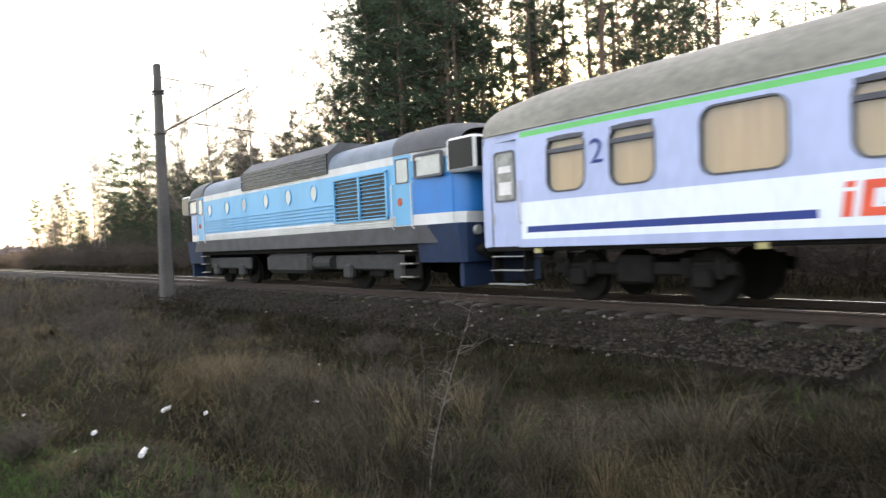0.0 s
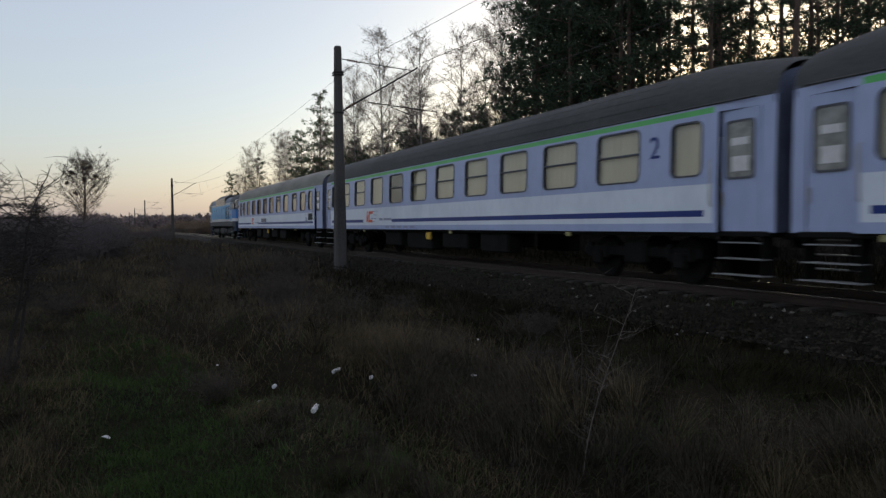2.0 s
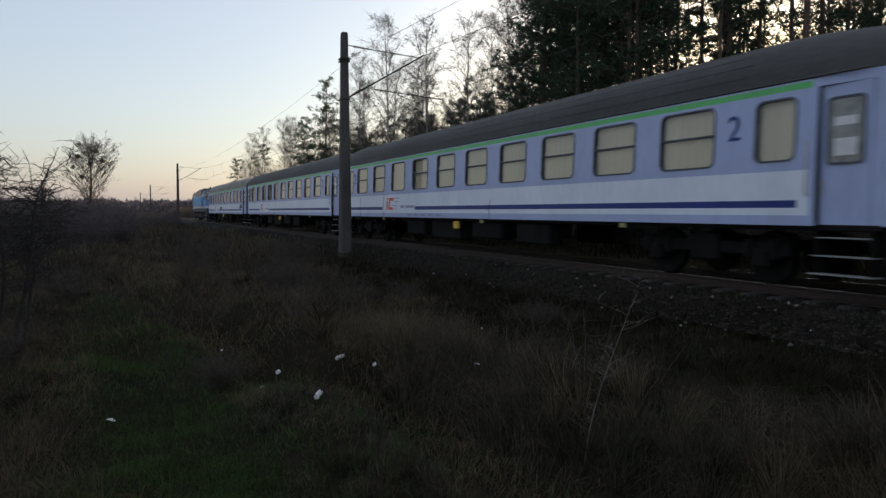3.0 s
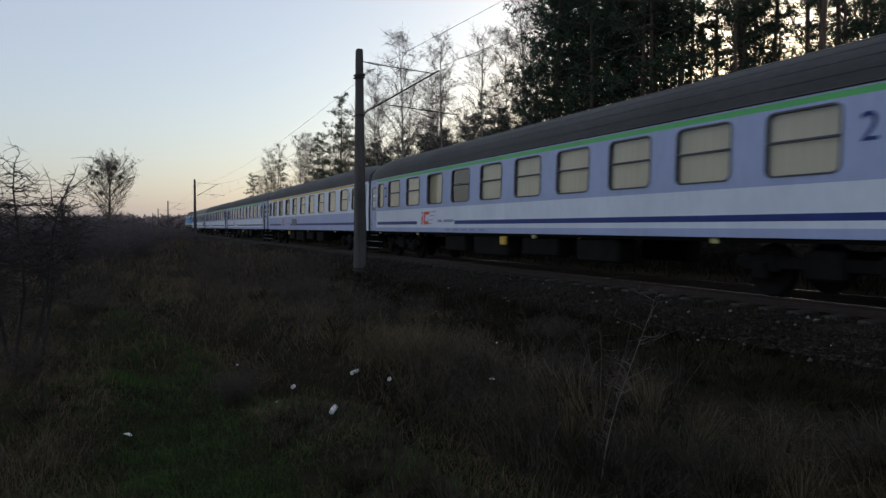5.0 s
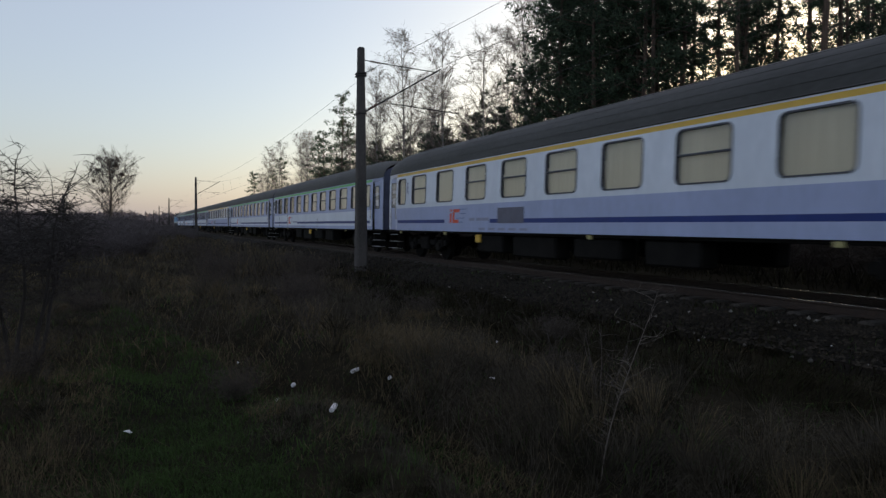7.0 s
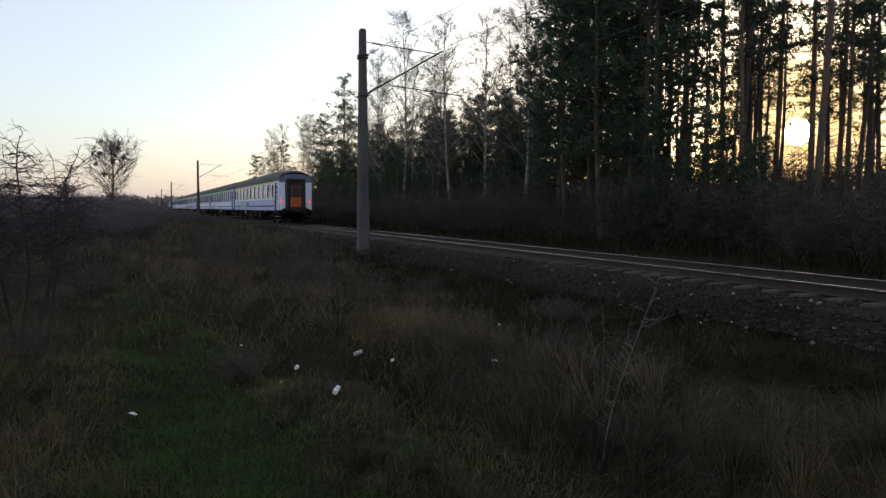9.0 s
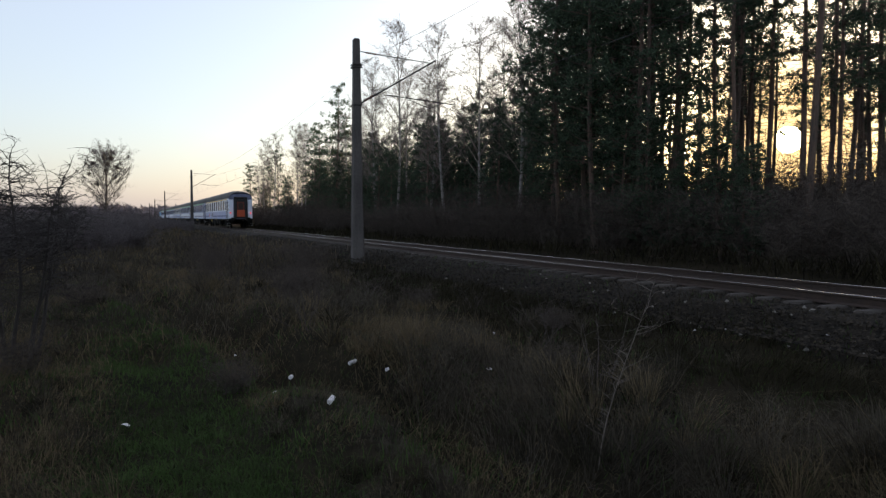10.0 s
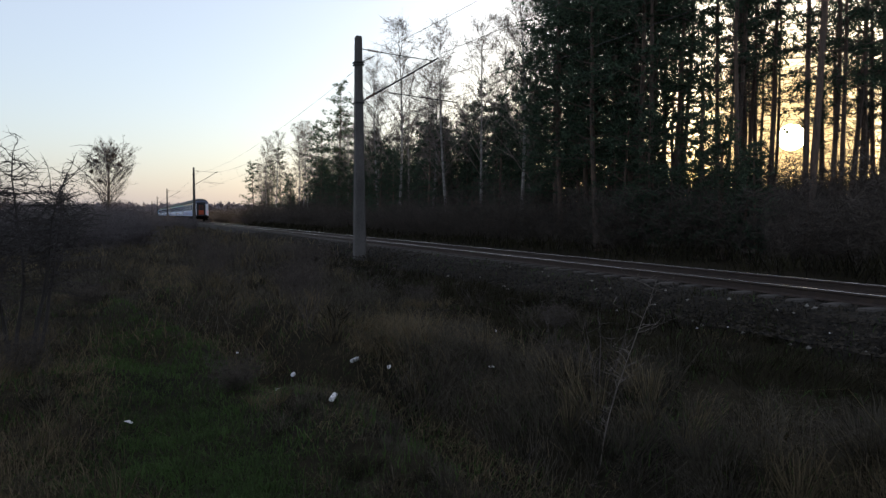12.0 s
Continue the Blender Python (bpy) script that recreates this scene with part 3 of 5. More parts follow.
def coach(kind, name, roof, blind, number, marks):
    c = new(name)
    wins = window_rows(kind, marks)
    for sgn in (-1, 1):
        part("side_wall", coach_wall(kind, sgn, wins), WALL_MATS, c)
        for w in wins:
            window(c, sgn, w, blind, WHITE if kind == "first" else LAV)
        for y0, y1 in DOORS:
            s = Shape()
            xa, xb = sgn * (half_width((y0 + y1) / 2) - 0.05), sgn * (half_width((y0 + y1) / 2) - 0.09)
            s.box(min(xa, xb), y0 + 0.015, 0.98, max(xa, xb), y1 - 0.015, 3.17, chamfer=0.01)
            d = part("door", s, LAV, c, "recessed folding entrance door")
            s = Shape()
            xo = xa + sgn * 0.008
            s.loft([[(xo + sgn * dx, y, z) for y, z in rounded(y0 + 0.15 - g, 2.0 - g, y1 - 0.15 + g, 2.95 + g, 0.08)] for g, dx in ((0.035, -0.01), (0.035, 0.012), (0, 0.012), (-0.005, -0.005))], caps=False)
            part("door_window_frame", s, FRAME, d)
            s = Shape()
            s.face([(xa + sgn * 0.006, y, z) for y, z in rounded(y0 + 0.15, 2.0, y1 - 0.15, 2.95, 0.08)])
            part("door_pane", s, mat_door_glass, d, "dim reflecting door pane")
            for za, zb in ((2.1, 2.36), (2.55, 2.68)):
                s = Shape()
                s.box(min(xa + sgn * 0.007, xa + sgn * 0.011), y0 + 0.24, za, max(xa + sgn * 0.007, xa + sgn * 0.011), y1 - 0.24, zb)
                part("notice", s, LITTER, d, "white notice stuck on the door pane")
            s = Shape()
            s.tube([(xo + sgn * 0.03, y1 - 0.08, 1.5), (xo + sgn * 0.03, y1 - 0.08, 1.75)], 0.014, 6)
            part("door_handle", s, STEEL, d)
            e = y1 + 0.12 if y0 < -10 else y0 - 0.1
            s = Shape()
            xr = sgn * (half_width(e) + 0.05)
            s.tube([(xr - sgn * 0.05, e, 1.5), (xr, e, 1.55), (xr, e, 2.3), (xr - sgn * 0.05, e, 2.35)], 0.014, 6)
            part("grab_rail", s, STEEL, c)
            for k, z in enumerate((0.86, 0.58, 0.3)):
                s = Shape()
                x0 = sgn * (half_width((y0 + y1) / 2) - 0.02 + 0.03 * k)
                x1 = x0 - sgn * 0.28
                s.box(min(x0, x1), y0 - 0.02 - 0.04 * k, z - 0.012, max(x0, x1), y1 + 0.02 + 0.04 * k, z + 0.008, chamfer=0.006)
                part("entrance_step", s, STEP, c, "pale galvanised entrance step")
            for yy in (y0 - 0.03, y1 + 0.03):
                s = Shape()
                s.box(min(sgn * 1.02, sgn * 1.3), yy - 0.015, 0.28, max(sgn * 1.02, sgn * 1.3), yy + 0.015, 1.04, 0, 0.005)
                part("step_bracket", s, UNDER, c)
        # painted marks on the side
        at = lambda y, z, dx=0.004: pose(sgn * (side_x(y, z) + dx), y, z, 90, 0, 90 if sgn > 0 else -90)
        lettering("class_number", number, 0.62, NAVY, c, at(-2.47 if kind != "sleeper" else -3.07, 2.48, -0.003), "dark blue class number")
        lettering("class_number", number, 0.62, NAVY, c, at(-23.45, 2.48, -0.003), "dark blue class number")
        yl = -6.42 if kind != "sleeper" else -6.98
        sk = 0.14
        emblem = Shape()
        xm = sgn * (HALF + 0.005)
        d = -1 if sgn < 0 else 1
        yl0 = yl if sgn < 0 else yl - 1.0

        def para(a, b, z0, z1):
            q = [(yl0 + d * (a + sk * z0), 1.32 + z0), (yl0 + d * (b + sk * z0), 1.32 + z0), (yl0 + d * (b + sk * z1), 1.32 + z1), (yl0 + d * (a + sk * z1), 1.32 + z1)]
            q = [(y, z) for y, z in q]
            f = [(xm, y, z) for y, z in q]
            g = [(xm - sgn * 0.02, y, z) for y, z in q]
            emblem.loft([g, f])
        para(0.0, 0.13, 0.0, 0.33), para(0.0, 0.13, 0.38, 0.46)
        para(0.22, 0.36, 0.0, 0.46), para(0.36, 0.68, 0.0, 0.11), para(0.36, 0.72, 0.35, 0.46)
        part("emblem", emblem, RED, c, "red slanted operator emblem")
        emblem = Shape()
        for k, (a, b, z) in enumerate(((0.5, 1.1, 0.15), (0.75, 1.2, 0.30), (0.7, 1.25, 0.44), (0.7, 1.0, 0.02))):
            para(a, b, z, z + 0.014)
        part("emblem_lines", emblem, NAVY, c, "thin blue emblem lines")
        for a, b in ((1.5, 1.86), (2.0, 2.8)):
            emblem = Shape()
            para(a, b, 0.07, 0.16)
            part("lettering_bar", emblem, mat_mark, c, "small grey lettering bar")
        for k in range(5):
            emblem = Shape()
            para(2.2 + 0.62 * k, 2.6 + 0.62 * k, -0.22, -0.15)
            part("data_bar", emblem, mat_mark, c, "small grey data bar along the sill")
        if kind != "second":
            panels = ((-11.3, -9.8, 1.31, 1.76),) if kind == "first" else ((-12.5, -10.8, 1.46, 1.72), (-24.6, -23.8, 1.5, 1.86))
            for y0, y1, z0, z1 in panels:
                s = Shape()
                s.box(min(sgn * HALF, sgn * (HALF + 0.012)), y0, z0, max(sgn * HALF, sgn * (HALF + 0.012)), y1, z1, chamfer=0.004)
                part("vent_panel", s, mat_panel if y1 > -20 else DARK_IN, c, "dark slate panel in the lower side")
        if kind == "sleeper":
            s = Shape()
            xf = sgn * (HALF + 0.006)
            for y0, y1, z0, z1 in ((-23.72, -23.14, 1.38, 1.40), (-23.72, -23.14, 1.82, 1.84), (-23.72, -23.70, 1.40, 1.82), (-23.16, -23.14, 1.40, 1.82), (-23.58, -23.30, 1.66, 1.68)):
                s.box(min(xf, xf - sgn * 0.006), y0, z0, max(xf, xf - sgn * 0.006), y1, z1)
            for y in (-23.57, -23.29):
                s.tube([(xf, y + 0.09 * math.cos(k * math.pi / 6), 1.55 + 0.09 * math.sin(k * math.pi / 6)) for k in range(13)], 0.012, 4)
            part("bicycle_sign", s, mat_mark, c, "grey outlined bicycle sign")
        if marks:
            s = Shape()
            for y, z0, z1 in ((-3.2, 1.05, 1.9), (-6.1, 1.05, 1.95), (-14.8, 1.05, 1.6)):
                s.tube([(sgn * (HALF + 0.002), y, z0), (sgn * (HALF + 0.002), y + 0.03, (z0 + z1) / 2), (sgn * (HALF + 0.002), y - 0.05, z1)], 0.008, 4)
            part("dirt_streak", s, UNDER, c, "dark run-down streaks")
    # roof
    s = Shape()
    ys = [0.0, -0.12, -0.5, -1.0, -1.6, -2.2] + list(np.linspace(-4, -22, 10)) + [-LENGTH + v for v in (2.2, 1.6, 1.0, 0.5, 0.12, 0.0)]
    rings = []
    for y in ys:
        d = min(-y, LENGTH + y)
        rings.append(roof_ring(y, 0.20 * max(0, 1 - d / 2.0) ** 1.6 + (0.05 if d < 0.05 else 0)))
    s.loft(rings, closed=False)
    part("roof", s, roof, c, "grey weathered arched roof", smooth=True)
    s = Shape()
    for sgn in (-1, 1):
        for k in (0.12, 0.27, 0.42, 0.6, 0.8) if kind != "sleeper" else ():
            a = math.pi / 2 * k
            x = (HALF - 0.045) * math.cos(a) ** 0.72
            z = EAVE + (TOP - EAVE) * math.sin(a) ** 0.85
            s.tube([(sgn * x, -2.4, z), (sgn * x, -LENGTH + 2.4, z)], 0.004, 4)
        s.tube([(sgn * (HALF - 0.035), -0.3, EAVE + 0.01), (sgn * (HALF - 0.035), -LENGTH + 0.3, EAVE + 0.01)], 0.02, 5)
    part("roof_rib", s, roof, c)
    for y in (-6, -13, -20):
        s = Shape()
        s.box(-0.3, y - 0.4, TOP - 0.03, 0.3, y + 0.4, TOP + 0.05, chamfer=0.03)
        part("roof_vent", s, roof, c)
    # ends
    for y, o in ((0.0, 1), (-LENGTH, -1)):
        s = Shape()
        w = half_width(y)
        sec = [(-w + 0.03, SILL), (w - 0.03, SILL), (w - 0.03, EAVE)] + [(p[0] * 0.99, p[2]) for p in roof_ring(y, 0.36)[1:-1]] + [(-w + 0.03, EAVE)]
        a, b = y - o * 0.03, y - o * 0.07
        s.loft([[(x, a, z) for x, z in sec], [(x, b, z) for x, z in sec]])
        ew = part("end_wall", s, mat_end, c, "lavender end wall with shade in its colour")
        s = Shape()
        s.box(-0.52, min(y - o * 0.02, y + o * 0.12), 1.1, 0.52, max(y - o * 0.02, y + o * 0.12), 3.25, chamfer=0.04)
        part("gangway_frame", s, RUBBER, ew)
        for k in range(3):
            s = Shape()
            for sx in (-1, 1):
                s.box(min(sx * 0.52, sx * 0.72), min(y, y + o * 0.2), 1.0, max(sx * 0.52, sx * 0.72), max(y, y + o * 0.2), 3.4, chamfer=0.06)
            s.box(-0.72, min(y, y + o * 0.2), 3.28, 0.72, max(y, y + o * 0.2), 3.5, chamfer=0.06)
        part("bellows", s, RUBBER, ew, "black rubber gangway bellows")
        for sx in (-1, 1):
            s = Shape()
            s.disc((sx * 0.875, y + o * 0.0, 1.0), (0, 1, 0), 0.09, 0.3, 12)
            s.disc((sx * 0.875, y + o * 0.14, 1.0), (0, 1, 0), 0.22, 0.035, 18, bevel=0.01)
            part("buffer", s, UNDER, c)
    # below the floor
    s = Shape()
    s.box(-1.33, -LENGTH + 0.1, 0.96, 1.33, -0.1, 1.06, chamfer=0.02)
    part("floor_frame", s, UNDER, c)
    for sgn in (-1, 1):
        for y0, y1, z0, z1 in ((-9.8, -8.2, 0.42, 0.96), (-12.6, -10.4, 0.36, 0.96), (-15.2, -13.4, 0.45, 0.96), (-17.6, -16.0, 0.4, 0.96)):
            s = Shape()
            s.box(min(sgn * 0.75, sgn * 1.25), y0, z0, max(sgn * 0.75, sgn * 1.25), y1, z1, chamfer=0.05)
            part("equipment_box", s, UNDER, c)
        s = Shape()
        yb = -8.3 if kind == "first" else -12.4
        s.box(min(sgn * 1.2, sgn * 1.32), yb - 0.16, 0.70, max(sgn * 1.2, sgn * 1.32), yb + 0.16, 0.96, chamfer=0.03)
        part("yellow_box", s, YELLOW, c, "yellow marked box under the sill")
        for y in (-1.55, -5.9, -14.2, -20.5):
            s = Shape()
            s.box(min(sgn * 1.3, sgn * 1.36), y - 0.09, 0.92, max(sgn * 1.3, sgn * 1.36), y + 0.09, 1.02, chamfer=0.01)
            part("sill_bracket", s, mat_pale_yellow, c, "small pale jacking bracket")
    for y in (-3.55, -LENGTH + 3.55):
        bogie(c, y)
    return c


mat_door_glass = mat("dim_door_glass", (0.3, 0.31, 0.3), (0.12, 0.125, 0.12), 0.12, scale=3, fine=8)
mat_pane_pale = mat("door_glass", (0.5, 0.52, 0.5), (0.35, 0.36, 0.35), 0.12, scale=2)
# Lavender darkened to put the shade at the coach ends into the paint.
mat_end = mat("shaded_end_paint", (0.17, 0.19, 0.29), (0.08, 0.09, 0.14), 0.7, scale=1.5)
mat_panel = mat("slate_panel", (0.10, 0.11, 0.17), (0.07, 0.075, 0.12), 0.4)
mat_mark = mat("grey_marking", (0.30, 0.32, 0.45), (0.25, 0.27, 0.4), 0.5)
mat_pale_yellow = mat("faded_yellow", (0.5, 0.45, 0.2), (0.35, 0.3, 0.15), 0.6)

Y0, SPEED, GAIN, PITCH = 10.63, 24.64, 0.0749, 26.4

SURGE = {0.5: 0.5, 1.0: -0.1, 1.5: 0.22, 2.0: 0.55, 2.5: 0.5, 3.0: 0.17, 3.5: 0.1, 4.5: 0.4, 5.5: 0.65, 6.0: 0.85, 6.5: 0.5, 7.5: 0.58, 8.5: 0.55, 9.0: 0.5, 10.0: 0.5, 11.0: 0.5, 12.0: 0.5}  # small lurches on the couplings


def along(t):
    """How far the front of the first coach has run at t."""
    return Y0 + SPEED * t + GAIN * t * t + SURGE.get(t, 0.0)


coaches = []
first_built = {}
PLAN = [("sleeper", ROOF_PALE, BLIND_WARM, "2", False, 0.0), ("second", ROOF, BLIND, "2", False, -0.45), ("second", ROOF, BLIND, "2", True, -0.45), ("first", ROOF, BLIND, "1", False, -0.55),
        ("second", ROOF, BLIND, "2", False, -0.55), ("second", ROOF, BLIND, "2", True, -0.68), ("first", ROOF, BLIND, "1", False, -1.22)]
LABELS = {"sleeper": "white and lavender couchette coach with green stripe and curtains tinted with reflected sky", "second": "white and lavender second-class coach with green stripe and class number",
          "first": "white and lavender first-class coach with yellow stripe and class number"}
for k, (kind, roof, blind, number, marks, off) in enumerate(PLAN):
    key = (kind, marks)
    if key in first_built:
        c = copy_thing(first_built[key], pose(TRACK_X, along(0) - PITCH * k + off, 0))
    else:
        c = first_built[key] = coach(kind, "passenger_coach", roof, blind, number, marks)
        c.matrix_basis = pose(TRACK_X, along(0) - PITCH * k + off, 0)
    tagged(c, LABELS[kind], "passenger coach", "coaches of the train")
    coaches.append((c, -PITCH * k + off))
# the last coach's closed end
tail = coaches[-1][0]
s = Shape()
s.box(-0.42, -LENGTH - 0.17, 1.3, 0.42, -LENGTH - 0.125, 2.05, chamfer=0.02)
part("end_shutter", s, ORANGE, tail, "orange-red lower half of the gangway shutter")
s = Shape()
for x0, x1, z0, z1 in ((-0.38, -0.26, 2.07, 2.95), (0.26, 0.38, 2.07, 2.95), (-0.26, 0.26, 2.83, 2.95)):
    s.box(x0, -LENGTH - 0.17, z0, x1, -LENGTH - 0.125, z1, chamfer=0.01)
part("shutter_frame", s, mat("dull_red_frame", (0.14, 0.03, 0.014), (0.09, 0.02, 0.01), 0.6), tail, "dull red frame round the shutter window")
s = Shape()
s.box(-0.26, -LENGTH - 0.155, 2.07, 0.26, -LENGTH - 0.125, 2.83, chamfer=0.01)
part("end_window", s, mat("rear_window", (0.045, 0.018, 0.012), (0.02, 0.01, 0.008), 0.3), tail, "dark window in the gangway shutter")
for sx in (-1, 1):
    s = Shape()
    s.disc((sx * 1.08, -LENGTH - 0.05, 1.72), (0, 1, 0), 0.065, 0.12, 14)
    part("tail_lamp", s, TAIL_RED, tail, "lit red tail lamp")
    s = Shape()
    s.box(sx * 1.02 - 0.23, -LENGTH - 0.012, 1.1, sx * 1.02 + 0.23, -LENGTH + 0.04, 3.2, chamfer=0.02)
    part("end_panel", s, WHITE, tail, "white end panel beside the gangway")


# ---- locomotive ----
def locomotive():
    lo = new("diesel_locomotive")
    a, b, hw, eave = 1.0, 17.5, 1.44, 3.32
    ribs = [1.68, 1.74, 1.80, 1.95, 2.05, 2.15, 2.25, 2.35]
    holes = [6.98, 8.57, 10.15, 11.88, 13.36, 15.05]
    for sgn in (-1, 1):
        s = Shape()
        ycut = [a, 1.2, 2.12, 2.26, 3.0, 3.2, 5.85, 11.62, 15.62, 16.32, 16.45, 17.3, b]
        zcut = [1.2, 1.62, 1.87, 2.75, 3.12, eave]
        for y0, y1 in zip(ycut, ycut[1:]):
            for z0, z1 in zip(zcut, zcut[1:]):
                ym, zm = (y0 + y1) / 2, (z0 + z1) / 2
                cab = ym < 2.26 or ym > 16.32
                if (1.2 < ym < 2.12 or 16.45 < ym < 17.3) and 2.75 < zm < 3.2:
                    continue
                slot = 3 if zm < 1.62 else 2 if zm < 1.87 else (1 if cab and zm < 2.75 else 0)
                if zm > 3.12:
                    slot = 2
                wy = lambda y: hw - 0.16 * max(0, (2.2 - y) / 1.2, (y - 16.3) / 1.2) ** 1.5
                q = [(y0, z0), (y1, z0), (y1, z1), (y0, z1)]
                q = q if sgn > 0 else q[::-1]
                s.face([(sgn * wy(y), y, z) for y, z in q], slot)
                s.face([(sgn * (wy(y) - 0.06), y, z) for y, z in q[::-1]], 4)
        part("side_wall", s, [BLUE, DEEP_BLUE, CREAM, LOCO_GREY, DARK_IN], lo, "sky blue side with cream bands and a grey sill")
        for z in ribs:
            for y0, y1 in ((5.9, 11.55), (11.7, 15.55)) if z > 1.9 else ((3.05, 15.6),):
                s = Shape()
                s.box(min(sgn * hw, sgn * (hw + 0.03)), y0, z - 0.016, max(sgn * hw, sgn * (hw + 0.03)), y1, z + 0.014, chamfer=0.006)
                part("side_rib", s, BLUE if z > 1.9 else CREAM, lo)
        for y in holes:
            s = Shape()
            x = sgn * hw
            circ = lambda r, dx: [(x + sgn * dx, y + r * 0.85 * math.cos(k * math.pi / 10), 2.76 + r * math.sin(k * math.pi / 10)) for k in range(20)]
            s.loft([circ(0.26, -0.01), circ(0.26, 0.025), circ(0.21, 0.025), circ(0.2, 0.004)], caps=False)
            p = part("porthole", s, BLUE, lo, "round porthole with a pale reflecting pane")
            s = Shape()
            s.face(circ(0.21, 0.008))
            part("porthole_pane", s, mat_pane_pale, p)
        # big louvred intake
        s = Shape()
        s.box(min(sgn * hw, sgn * (hw + 0.01)), 3.27, 1.86, max(sgn * hw, sgn * (hw + 0.01)), 5.77, 2.98)
        g = part("air_intake", s, BLACK_GLASS, lo, "large louvred intake with blue slats")
        for y0, y1 in ((3.30, 4.48), (4.56, 5.74)):
            for k in range(11):
                s = Shape()
                z = 1.91 + 0.098 * k
                s.loft([[(sgn * (hw + 0.012), y, z + 0.022), (sgn * (hw + 0.05), y, z), (sgn * (hw + 0.054), y, z + 0.008), (sgn * (hw + 0.016), y, z + 0.034)] for y in (y0, y1)])
                part("slat", s, BLUE, g)
        s = Shape()
        for y0, y1, z0, z1 in ((3.22, 3.30, 1.84, 3.0), (4.48, 4.56, 1.84, 3.0), (5.74, 5.82, 1.84, 3.0), (3.22, 5.82, 2.97, 3.02), (3.22, 5.82, 1.82, 1.87)):
            s.box(min(sgn * hw, sgn * (hw + 0.06)), y0, z0, max(sgn * hw, sgn * (hw + 0.06)), y1, z1)
        part("intake_frame", s, BLUE, g)
        # cab doors, windows, ladders
        for y0, y1, w0, w1 in ((2.28, 2.98, 1.2, 2.12), (15.64, 16.3, 16.45, 17.3)):
            s = Shape()
            s.box(min(sgn * (hw - 0.01), sgn * (hw + 0.012)), y0, 1.64, max(sgn * (hw - 0.01), sgn * (hw + 0.012)), y1, 3.3, slot=0, chamfer=0.01)
            d = part("cab_door", s, BLUE, lo, "pale blue cab door")
            s = Shape()
            s.loft([[(sgn * (hw + dx), y, z) for y, z in rounded(y0 + 0.12 - g_, 2.66 - g_, y1 - 0.12 + g_, 3.2 + g_, 0.05)] for g_, dx in ((0.03, 0.005), (0.03, 0.024), (0.0, 0.024), (0.0, 0.013))], caps=False)
            part("door_window_frame", s, FRAME, d)
            s = Shape()
            s.face([(sgn * (hw + 0.015), y, z) for y, z in rounded(y0 + 0.12, 2.66, y1 - 0.12, 3.2, 0.05)])
            part("door_pane", s, mat_pane_pale, d)
            s = Shape()
            xw = sgn * (hw - 0.03)
            s.loft([[(xw + sgn * dx, y, z) for y, z in rounded(w0 - g_, 2.75 - g_, w1 + g_, 3.2 + g_, 0.05)] for g_, dx in ((0.06, -0.03), (0.06, 0.04), (0.0, 0.04), (0.0, 0.0))], caps=False)
            wn_ = part("cab_window", s, FRAME, lo, "cab side window with a pale reflecting pane")
            s = Shape()
            s.face([(xw, y, z) for y, z in rounded(w0, 2.75, w1, 3.2, 0.05)])
            part("cab_pane", s, mat_pane_pale, wn_)
            for yy in (y0 - 0.05, y1 + 0.05):
                s = Shape()
                s.tube([(sgn * hw, yy, 1.55), (sgn * (hw + 0.07), yy, 1.6), (sgn * (hw + 0.07), yy, 2.6), (sgn * hw, yy, 2.65)], 0.016, 6)
                part("handrail", s, CREAM, lo)
            s = Shape()
            s.box(min(sgn * 1.18, sgn * 1.24), y0 + 0.02, 0.35, max(sgn * 1.18, sgn * 1.24), y1 - 0.02, 1.5)
            lad = part("step_frame", s, UNDER, lo)
            for z in (0.4, 0.72, 1.02, 1.3):
                s = Shape()
                s.box(min(sgn * 1.22, sgn * 1.43), y0 + 0.1, z - 0.012, max(sgn * 1.22, sgn * 1.43), y1 - 0.08, z + 0.018, chamfer=0.006)
                part("step", s, STEEL, lad, "worn steel step")
            s = Shape()
            s.disc((sgn * (hw + 0.02), (y0 + y1) / 2 + 0.12, 2.2), (1, 0, 0), 0.1, 0.02, 12, bevel=0.004)
            part("round_mark", s, ORANGE, d, "round orange mark on the door")
    # roof
    s = Shape()

    def ring(y, w, h):
        return [(w * math.copysign(abs(math.cos(q)) ** 0.6, math.cos(q)), y, eave + h * math.sin(q) ** 0.9) for q in [math.pi * k / 12 for k in range(13)]]
    s.loft([ring(3.0, hw, 0.62), ring(6.1, hw, 0.62), ring(11.9, hw, 0.62), ring(15.65, hw, 0.62)], closed=False)
    part("roof", s, LOCO_ROOF, lo, "blue-grey weathered roof", smooth=True)
    for y0, y1 in ((0.75, 3.0), (17.75, 15.65)):
        s = Shape()
        k = 1 if y1 > y0 else -1
        s.loft([ring(y0, hw - 0.2, 0.45), ring(y0 + k * 0.3, hw - 0.1, 0.6), ring(y0 + k * 1.0, hw + 0.02, 0.68), ring(y1, hw + 0.02, 0.68)], closed=False)
        part("cab_roof", s, mat_dark_roof, lo, "dark grey cab roof", smooth=True)
    s = Shape()
    s.loft([[(x, y, z) for x, z in ((-1.42, 3.2), (-1.46, 3.24), (-1.43, 3.80), (-1.05, 4.12), (1.05, 4.12), (1.43, 3.80), (1.46, 3.24), (1.42, 3.2))] for y in (6.1, 12.0)])
    hood = part("roof_hood", s, mat_dark_roof, lo, "raised dark roof hood with louvred sides")
